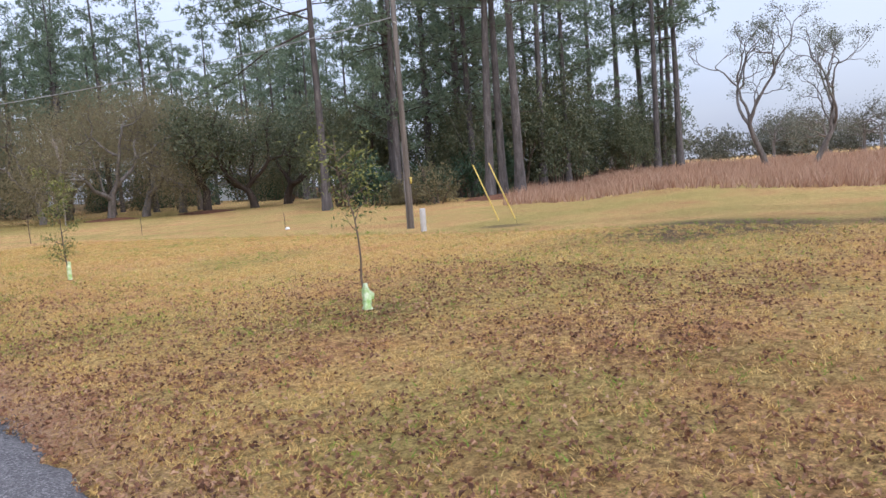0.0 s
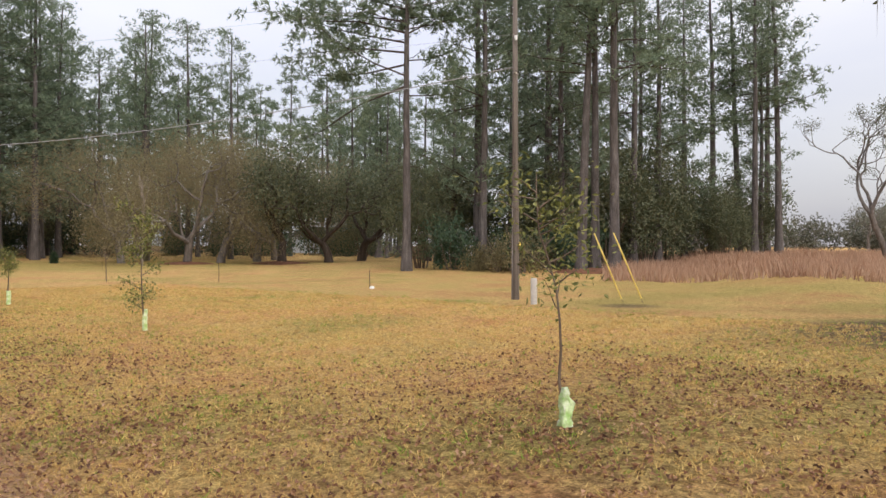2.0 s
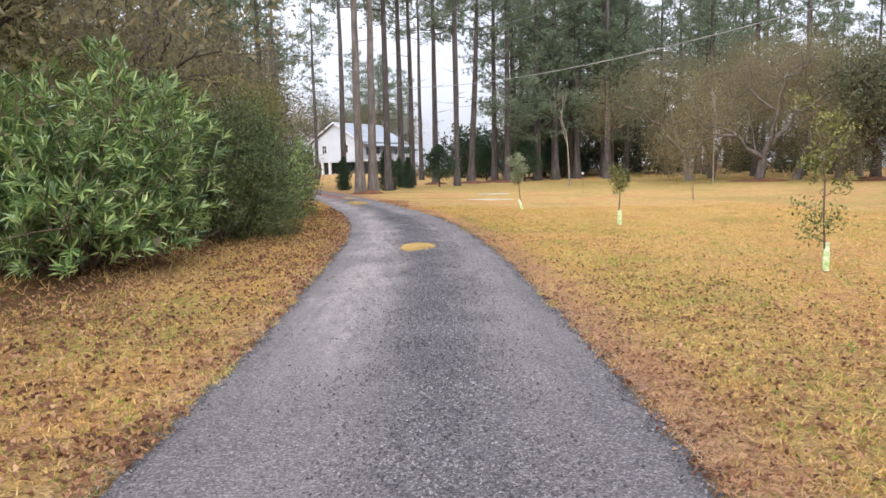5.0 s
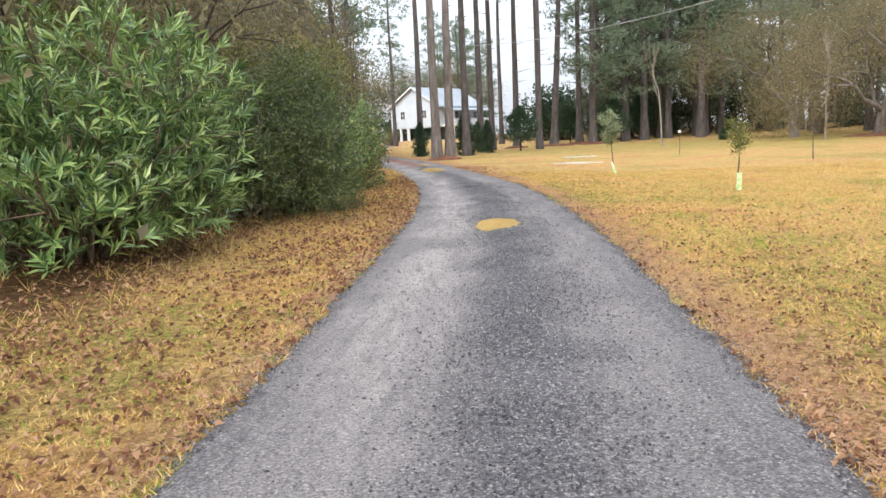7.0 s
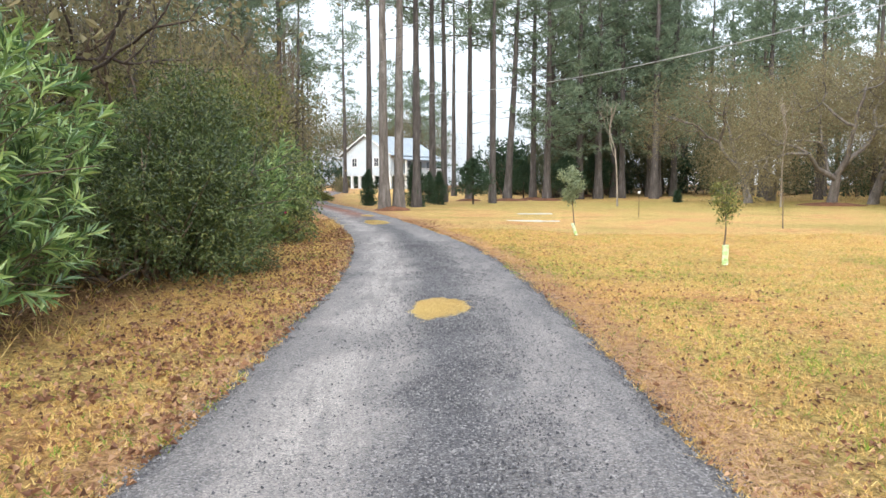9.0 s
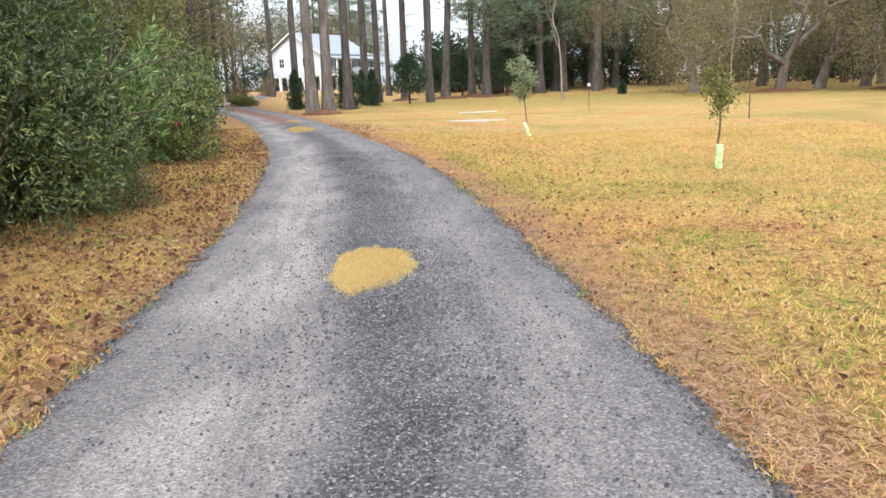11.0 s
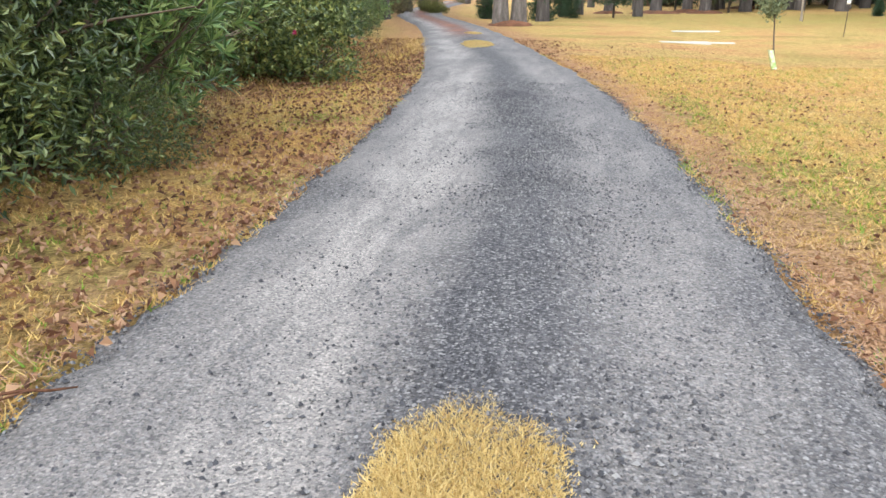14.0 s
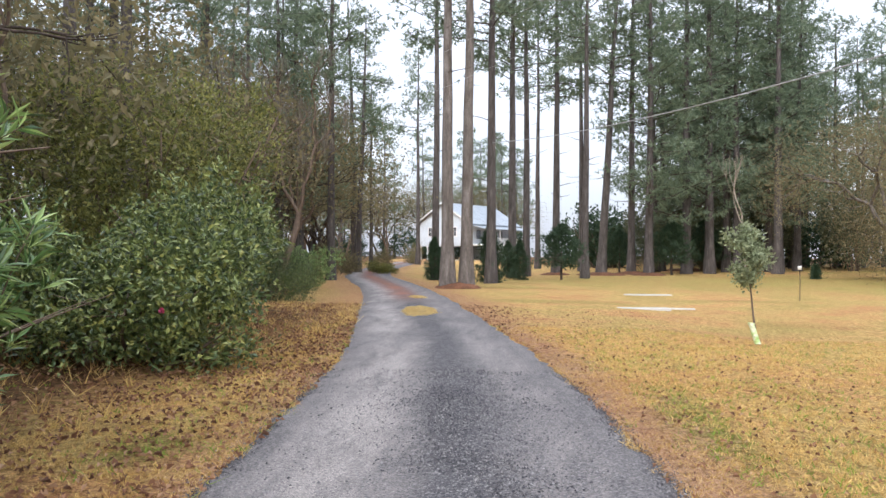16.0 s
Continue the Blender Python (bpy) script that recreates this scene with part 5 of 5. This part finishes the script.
# ---- the raised white house ----
def build_house(x, y, z, turn):
    house = thing("house", "white raised two-storey house on posts with gabled metal roof", "house", (x, y, z), turn)
    W, D, F, E, A = 11.0, 13.0, 2.5, 5.8, 9.2  # width, depth, floor, eaves, apex
    s = Shape()
    t = 0.25
    n = 22
    # gable walls built of lapped boards
    for yy, out in ((0.0, -1), (D, 1)):
        for k in range(n):
            z0, z1 = F + (A - F) * k / n, F + (A - F) * (k + 1) / n
            half0 = W / 2 if z0 < E else W / 2 * (A - z0) / (A - E)
            half1 = W / 2 if z1 < E else W / 2 * (A - z1) / (A - E)
            lip = out * 0.03
            s.add([(-half0, yy + lip, z0), (half0, yy + lip, z0), (half1, yy, z1), (-half1, yy, z1), (-half0, yy - out * t, z0), (half0, yy - out * t, z0), (half1, yy - out * t, z1), (-half1, yy - out * t, z1)],
                  [(0, 1, 2, 3), (4, 7, 6, 5), (0, 4, 5, 1), (0, 3, 7, 4), (1, 5, 6, 2)])
    for sx in (-1, 1):
        for k in range(14):
            z0, z1 = F + (E - F) * k / 14, F + (E - F) * (k + 1) / 14
            xa, xb = sorted((sx * (W / 2 - t), sx * (W / 2 + 0.02)))
            s.box(xa, xb, t, D - t, z0, z1 - 0.012)
    s.box(-W / 2 + 0.02, W / 2 - 0.02, 0.06, D - 0.06, F - 0.28, F - 0.004)
    part("wall", s, M_SIDING, house, "white lapped siding", False, "stuff")
    for sx in (-1, 1):
        r = Shape()
        a, b = np.array([0, A + 0.06]), np.array([sx * (W / 2 + 0.55), E - 0.2])
        V = []
        for yy in (-0.55, D + 0.55):
            V += [(a[0], yy, a[1]), (b[0], yy, b[1]), (b[0], yy, b[1] + 0.16), (a[0], yy, a[1] + 0.16)]
        r.add(V, [(0, 1, 2, 3), (4, 7, 6, 5), (0, 4, 5, 1), (3, 2, 6, 7), (1, 5, 6, 2)])
        seams = []
        for k in range(13):
            yy = -0.5 + k * (D + 1.0) / 12
            V = [(a[0] + sx * 0.04, yy - 0.02, a[1] + 0.15), (b[0], yy - 0.02, b[1] + 0.15), (b[0], yy - 0.02, b[1] + 0.2), (a[0] + sx * 0.04, yy - 0.02, a[1] + 0.2),
                 (a[0] + sx * 0.04, yy + 0.02, a[1] + 0.15), (b[0], yy + 0.02, b[1] + 0.15), (b[0], yy + 0.02, b[1] + 0.2), (a[0] + sx * 0.04, yy + 0.02, a[1] + 0.2)]
            seams.append(V)
        roof = part("roof", r, M_ROOF, house, "pale grey standing-seam metal roof", False)
        for V in seams:
            q = Shape()
            q.add(V, [(0, 1, 2, 3), (4, 7, 6, 5), (3, 2, 6, 7)])
            part("seam", q, M_ROOF, roof, smooth=False)
        f = Shape()
        f.add([(a[0], -0.6, a[1] - 0.1), (b[0], -0.6, b[1] - 0.1), (b[0], -0.6, b[1] + 0.2), (a[0], -0.6, a[1] + 0.2),
               (a[0], -0.56, a[1] - 0.1), (b[0], -0.56, b[1] - 0.1), (b[0], -0.56, b[1] + 0.2), (a[0], -0.56, a[1] + 0.2)], [(0, 1, 2, 3), (4, 7, 6, 5), (3, 2, 6, 7), (0, 4, 5, 1), (1, 5, 6, 2)])
        part("bargeboard", f, M_TRIM, roof)
    # posts of the open ground floor
    for px, py in [(-W / 2 + 0.2, 0.2), (-3.4, 0.2), (-1.6, 0.2), (1.6, 0.2), (W / 2 - 0.2, 0.2), (-W / 2 + 0.2, 4.4), (W / 2 - 0.2, 4.4), (-W / 2 + 0.2, D - 0.2), (W / 2 - 0.2, D - 0.2)]:
        p = Shape()
        p.box(px - 0.18, px + 0.18, py - 0.18, py + 0.18, -0.4, F - 0.285)
        p.box(px - 0.24, px + 0.24, py - 0.24, py + 0.24, F - 0.5, F - 0.35)
        part("post", p, M_TRIM, house, smooth=False)
    back = Shape()
    back.box(-W / 2 + 0.5, W / 2 - 0.5, D - 0.8, D - 0.5, -0.3, F - 0.285)
    part("ground_floor_wall", back, M_SIDING, house, smooth=False)
    slab = Shape()
    slab.box(-W / 2 - 0.6, W / 2 + 0.6, -0.6, D + 0.6, -0.4, -0.02)
    part("floor_slab", slab, M_SLAB, house, smooth=False)

    def window(cx, cz, w, h):
        fr = Shape()
        for x0, x1, z0, z1 in ((cx - w / 2 - 0.12, cx - w / 2, cz - h / 2 - 0.12, cz + h / 2 + 0.12), (cx + w / 2, cx + w / 2 + 0.12, cz - h / 2 - 0.12, cz + h / 2 + 0.12),
                               (cx - w / 2, cx + w / 2, cz + h / 2, cz + h / 2 + 0.12), (cx - w / 2, cx + w / 2, cz - h / 2 - 0.12, cz - h / 2), (cx - w / 2, cx + w / 2, cz - 0.03, cz + 0.03), (cx - 0.02, cx + 0.02, cz - h / 2, cz + h / 2)):
            fr.box(x0, x1, -0.10, 0.0, z0, z1)
        wdw = part("window", fr, M_TRIM, house, smooth=False)
        g = Shape()
        g.box(cx - w / 2, cx + w / 2, -0.055, -0.04, cz - h / 2, cz + h / 2)
        part("pane", g, M_GLASS, wdw, "dark reflecting glass", False)

    window(-2.6, 4.55, 1.0, 1.35)
    window(2.4, 4.55, 1.0, 1.35)
    # east wall windows and the upper porch along it
    for gy in (2.4, 5.4, 8.4, 11.0):
        g = Shape()
        g.box(W / 2 + 0.03, W / 2 + 0.06, gy - 0.5, gy + 0.5, F + 0.9, F + 2.3)
        part("side_window", g, M_GLASS, house, "dark reflecting glass", False)
    d = Shape()
    d.box(W / 2 + 0.03, W / 2 + 2.8, 0.8, D - 0.3, F - 0.2, F)
    deck = part("porch_deck", d, M_TRIM, house, smooth=False)
    rl = Shape()
    rl.box(W / 2 + 2.66, W / 2 + 2.74, 0.85, D - 0.35, F + 0.95, F + 1.03)
    for k in range(70):
        by = 0.9 + k * 0.165
        rl.box(W / 2 + 2.68, W / 2 + 2.72, by, by + 0.04, F, F + 0.95)
    part("railing", rl, M_TRIM, deck, smooth=False)
    rf = Shape()
    rf.add([(W / 2 + 0.05, 0.5, E - 0.28), (W / 2 + 3.1, 0.5, E - 0.95), (W / 2 + 3.1, D, E - 0.95), (W / 2 + 0.05, D, E - 0.28), (W / 2 + 0.05, 0.5, E - 0.18), (W / 2 + 3.1, 0.5, E - 0.85), (W / 2 + 3.1, D, E - 0.85), (W / 2 + 0.05, D, E - 0.18)],
           [(0, 3, 2, 1), (4, 5, 6, 7), (0, 1, 5, 4), (1, 2, 6, 5), (3, 7, 6, 2)])
    part("porch_roof", rf, M_ROOF, house, "pale grey standing-seam metal roof", False)
    for py in (1.0, 4.8, 8.6, 12.4):
        p = Shape()
        p.box(W / 2 + 2.5, W / 2 + 2.7, py - 0.1, py + 0.1, -0.4, E - 0.9)
        part("post", p, M_TRIM, house, smooth=False)
    return house


build_house(-12.3, 140.5, float(height(-12.3, 140.5)) + 0.05, -35)


def far_house(x, y, turn, w, d):
    h = thing("far_house", "low white house glimpsed between distant trunks", "house", (x, y, float(height(x, y))), turn, "houses beyond the wood")
    s = Shape()
    s.box(-w / 2, w / 2, -d / 2, d / 2, -0.3, 2.7)
    part("wall", s, M_SIDING, h, smooth=False)
    r = Shape()
    r.add([(-w / 2 - 0.4, -d / 2 - 0.4, 2.7), (w / 2 + 0.4, -d / 2 - 0.4, 2.7), (w / 2 + 0.4, 0, 4.4), (-w / 2 - 0.4, 0, 4.4), (w / 2 + 0.4, d / 2 + 0.4, 2.7), (-w / 2 - 0.4, d / 2 + 0.4, 2.7)],
          [(0, 1, 2, 3), (3, 2, 4, 5), (0, 5, 4, 1)], [(1, 4, 2), (0, 3, 5)])
    part("roof", r, M_FARROOF, h, smooth=False)
    for k in (-0.3, 0.05, 0.32):
        g = Shape()
        g.box(k * w - 0.5, k * w + 0.5, -d / 2 - 0.03, -d / 2 - 0.004, 0.9, 2.1)
        part("window", g, M_GLASS, h, smooth=False)


far_house(74, 108, 30, 12, 8)
far_house(90, 90, 40, 11, 8)
far_house(33, 150, 10, 16, 9)


# ---- ground cover, nearest the walk ----
def walk_points(rng, n, y0, y1, reach, power=2.0):
    y = rng.uniform(y0, y1, n)
    side = rng.uniform(-1, 1, n)
    out = np.abs(side) ** power * reach - 0.06
    x = np.where(side > 0, np.interp(y, ROAD_Y, ROAD_R) + out, np.interp(y, ROAD_Y, ROAD_L) - out)
    return x, y


def allowed(x, y, margin):
    ok = off_road(x, y) > margin
    ok &= np.hypot((x - 7.3) / 2.0, (y + 3.3) / 1.2) > 1.0
    return ok


def grass(name, label, seed, n, material, pick, tall, thick=0.005, blades=4, reach=15, y0=-4, y1=34):
    rng = np.random.default_rng(seed)
    x, y = walk_points(rng, n, y0, y1, reach, 1.9)
    ok = allowed(x, y, -0.1 + 0.16 * lattice_noise(x, y, 0.3, 3)) & (x > -7) & (rng.uniform(0, 1, n) < pick(x, y))
    x, y = x[ok], y[ok]
    base = np.repeat(np.stack([x, y, height(x, y) - 0.008], 1), blades, 0)
    m = len(base)
    base[:, :2] += rng.normal(0, 0.022, (m, 2))
    scale = 1 + 0.05 * np.abs(base[:, 0])
    lean = rng.normal(0, 0.95, (m, 2))
    L = tall * rng.uniform(0.5, 1.3, m) * (1 + 0.02 * np.abs(base[:, 0]))
    tip = base + np.column_stack([lean * L[:, None], L])
    a = rng.uniform(0, 6.283, m)
    side = np.column_stack([np.cos(a), np.sin(a), np.zeros(m)]) * (thick * scale)[:, None]
    s = Shape()
    s.slivers(base, tip, side)
    return tagged(part(name, s, material, smooth=False), label, "grass", kind="stuff")


grass("straw_grass", "short dormant straw-yellow lawn grass", 81, 270000, M_BLADE, lambda x, y: np.where((x < -3.7) & (y > 12.5) & (y < 41), 0.1, 1.0) * (0.45 + 0.55 * ease((off_road(x, y) - 0.12 - np.where((x > 0.5) & (y > 6), 0.6, 0.3) * lattice_noise(x, y, 0.6, 74)) / 0.2)) - 0.3 * litter_amount(x, y) - 0.4 * green_amount(x, y) - 0.55 * (lattice_noise(x, y, 0.28, 71) > 0.60), 0.036, 0.0048, 4, 14)
grass("green_grass", "short patches of green winter grass", 82, 60000, M_GREEN, lambda x, y: 0.09 - 0.4 * (off_road(x, y) < 0.45) * (x > 0) + 0.22 * ((x < -1) & (x > -3.6)) * (lattice_noise(x, y, 0.5, 76) > 0.55) + 0.38 * ((x > 1) & (y > 6) & (x < 7)) * (lattice_noise(x, y, 0.9, 75) > 0.42) + 0.16 * (lattice_noise(x, y, 0.22, 73) > 0.68) + 0.9 * green_amount(x, y), 0.045, 0.0055)
grass("verge_grass", "straggly straw grass beside the shrubs", 83, 2600, M_BLADE, lambda x, y: 1.0 * ((x < -3.2) & (y > 12)), 0.17, 0.005, 7, 7, 12, 40)


def litter(seed, n, y0, y1, reach):
    rng = np.random.default_rng(seed)
    x, y = walk_points(rng, n, y0, y1, reach, 1.25)
    ok = allowed(x, y, -0.4 * rng.uniform(0, 1, n) ** 3) & (rng.uniform(0, 1, n) < np.where((x > 0) & (y > 14), 0.35, 1.0) * (0.10 * ease((5 - off_road(x, y)) / 4) + 0.014) + 0.95 * litter_amount(x, y) * (0.15 + 0.85 * (lattice_noise(x, y, 0.16, 72) > 0.5))) & (x > -9)
    x, y = x[ok], y[ok]
    m = len(x)
    base = np.stack([x, y, height(x, y) + rng.uniform(0.005, 0.04, m)], 1)
    a = rng.uniform(0, 6.283, m)
    ax = np.stack([np.cos(a), np.sin(a), rng.normal(0, 0.5, m)], 1)
    s = Shape()
    s.leaves(base, ax, np.stack([rng.normal(0, 0.7, m), rng.normal(0, 0.7, m), np.ones(m)], 1), np.where(x < 0, 1.25, 1.0) * rng.uniform(0.022, 0.06, m), np.where(x < 0, 1.25, 1.0) * rng.uniform(0.014, 0.036, m), 0.7)
    tagged(part("fallen_leaves", s, M_LITTER, smooth=False), "scattered curled brown fallen leaves", "leaves", kind="stuff")


litter(84, 300000, -5, 40, 14)
litter(87, 60000, -6, 8, 9)
litter(89, 24000, 9, 30, 4.5)


def stones(seed, n):
    rng = np.random.default_rng(seed)
    y = rng.uniform(2.5, 28, n)
    u = np.clip(np.where(rng.uniform(0, 1, n) < 0.95, rng.normal(0.58, 0.12, n), rng.uniform(0.01, 0.99, n)), 0.01, 0.99)
    pickr = rng.uniform(0, 1, n)
    u = np.where(pickr < 0.16, 1 - rng.normal(0.01, 0.028, n), np.where(pickr < 0.26, rng.normal(0.01, 0.026, n), np.where(pickr < 0.38, rng.uniform(0.01, 0.99, n), u)))
    L, R = np.interp(y, ROAD_Y, ROAD_L), np.interp(y, ROAD_Y, ROAD_R)
    x = L * (1 - u) + R * u
    prof = np.interp(u, np.linspace(0, 1, 19), [0.0, 0.012, 0.03, 0.03, 0.024, 0.016, 0.014, 0.022, 0.036, 0.046, 0.05, 0.044, 0.032, 0.02, 0.016, 0.02, 0.03, 0.016, 0.0])
    c = np.stack([x, y, height(x, y) + prof + 0.001], 1)
    r = 0.003 + 0.009 * rng.uniform(0, 1, (n, 1)) ** 2.4
    dirs = np.array([(1, 0, 0), (0, 1, 0), (-1, 0, 0), (0, -1, 0), (0, 0, 1)], float)
    V = c[:, None, :] + dirs[None] * r[:, None, :] * rng.uniform(0.6, 1.3, (n, 5, 1)) + rng.normal(0, 0.0018, (n, 5, 3))
    k = np.arange(n)[:, None] * 5
    T = np.concatenate([k + np.array([t]) for t in ((0, 1, 4), (1, 2, 4), (2, 3, 4), (3, 0, 4))], 0)
    s = Shape()
    s.add(V.reshape(-1, 3), None, T)
    tagged(part("loose_gravel", s, M_STONE, smooth=False), "loose grey crushed stones on the driveway", "gravel", kind="stuff")


stones(85, 125000)


def needles(seed, n):
    rng = np.random.default_rng(seed)
    y = np.concatenate([rng.uniform(2, 34, n // 2), rng.uniform(-2, 60, n - n // 2)])
    right = rng.uniform(0, 1, n) < 0.8
    edge = np.where(right, np.interp(y, ROAD_Y, ROAD_R), np.interp(y, ROAD_Y, ROAD_L))
    out = np.where(right, 1.0, -1.0)
    x = edge + out * np.abs(rng.normal(np.where(right, 0.12, 0.08), np.where(right, 0.3, 0.14)))
    a = rng.uniform(0, 6.283, n)
    L = rng.uniform(0.04, 0.10, n)
    base = np.stack([x, y, height(x, y) + rng.uniform(0.015, 0.042, n) + np.where(off_road(x, y) < 0, 0.03, 0.0)], 1)
    tip = base + np.stack([np.cos(a) * L, np.sin(a) * L, rng.normal(0, 0.006, n)], 1)
    s = Shape()
    s.slivers(base, tip, np.stack([-np.sin(a), np.cos(a), np.zeros(n)], 1) * 0.0022)
    tagged(part("pine_straw", s, M_STRAW, smooth=False), "fallen red-brown pine needles along the drive", "pine straw", kind="stuff")


needles(88, 75000)


def turf(seed, cx, cy, rx, ry, turn, n):
    rng = np.random.default_rng(seed)
    a, r = rng.uniform(0, 6.283, n), np.sqrt(rng.uniform(0, 1, n)) * (1 + rng.normal(0, 0.07, n)) + 0.05 * rng.exponential(1.0, n) * (rng.uniform(0, 1, n) < 0.3)
    wob = 1 + 0.05 * np.sin(a * 3 + seed) + 0.045 * np.sin(a * 7 + 2 * seed) + 0.03 * np.sin(a * 13)
    px, py = np.cos(a) * r * rx * wob, np.sin(a) * r * ry * wob
    c, q = np.cos(radians(turn)), np.sin(radians(turn))
    x, y = cx + px * c - py * q, cy + px * q + py * c
    z = height(x, y) + 0.04
    b = np.repeat(np.stack([x, y, z], 1), 4, 0)
    m = len(b)
    b[:, :2] += rng.normal(0, 0.012, (m, 2))
    L = 0.036 * rng.uniform(0.4, 1.2, m) * np.repeat(np.clip(1.15 - 0.7 * r ** 3, 0.3, 1.2), 4)
    tip = b + np.column_stack([rng.normal(0, 0.85, (m, 2)) * L[:, None], L])
    t = rng.uniform(0, 6.283, m)
    s = Shape()
    s.slivers(b, tip, np.column_stack([np.cos(t), np.sin(t), np.zeros(m)]) * 0.0026)
    tagged(part("turf_patch", s, M_PATCH, smooth=False), "island of dry yellow turf growing in the driveway", "grass", "turf islands in the drive", "stuff")


turf(1, 0.02, 17.7, 0.29, 0.71, -4, 9000)
turf(2, -2.3, 37.4, 0.42, 1.7, 8, 4200)
turf(3, -3.2, 43.5, 0.3, 0.9, 12, 1100)


def sedge(seed, n):
    rng = np.random.default_rng(seed)
    x, y = rng.uniform(25, 92, n), rng.uniform(-60, 44, n)
    edge = 29.5 + 2.2 * (lattice_noise(x, y, 5, 51) - 0.5) + 0.02 * y
    ok = (x > edge) & (y < 0.66 * x + 0.4) & (rng.uniform(0, 1, n) < np.clip(1.25 - (x - 30) / 70, 0.25, 1))
    x, y = x[ok], y[ok]
    b = np.repeat(np.stack([x, y, height(x, y) - 0.05], 1), 7, 0)
    m = len(b)
    b[:, :2] += rng.normal(0, 0.14, (m, 2))
    L = 0.76 * (0.34 + 0.6 * lattice_noise(b[:, 0], b[:, 1], 4.0, 52) + 0.5 * lattice_noise(b[:, 0], b[:, 1], 1.1, 53)) * rng.uniform(0.45, 1.15, m)
    tip = b + np.column_stack([rng.normal(0, 0.3, (m, 2)) * L[:, None], L])
    t = rng.uniform(0, 6.283, m)
    s = Shape()
    s.slivers(b, tip, np.column_stack([np.cos(t), np.sin(t), np.zeros(m)]) * 0.03)
    tagged(part("broomsedge_field", s, M_SEDGE, smooth=False), "field of tall russet broomsedge beyond the lawn", "grass", kind="stuff")


sedge(86, 34000)
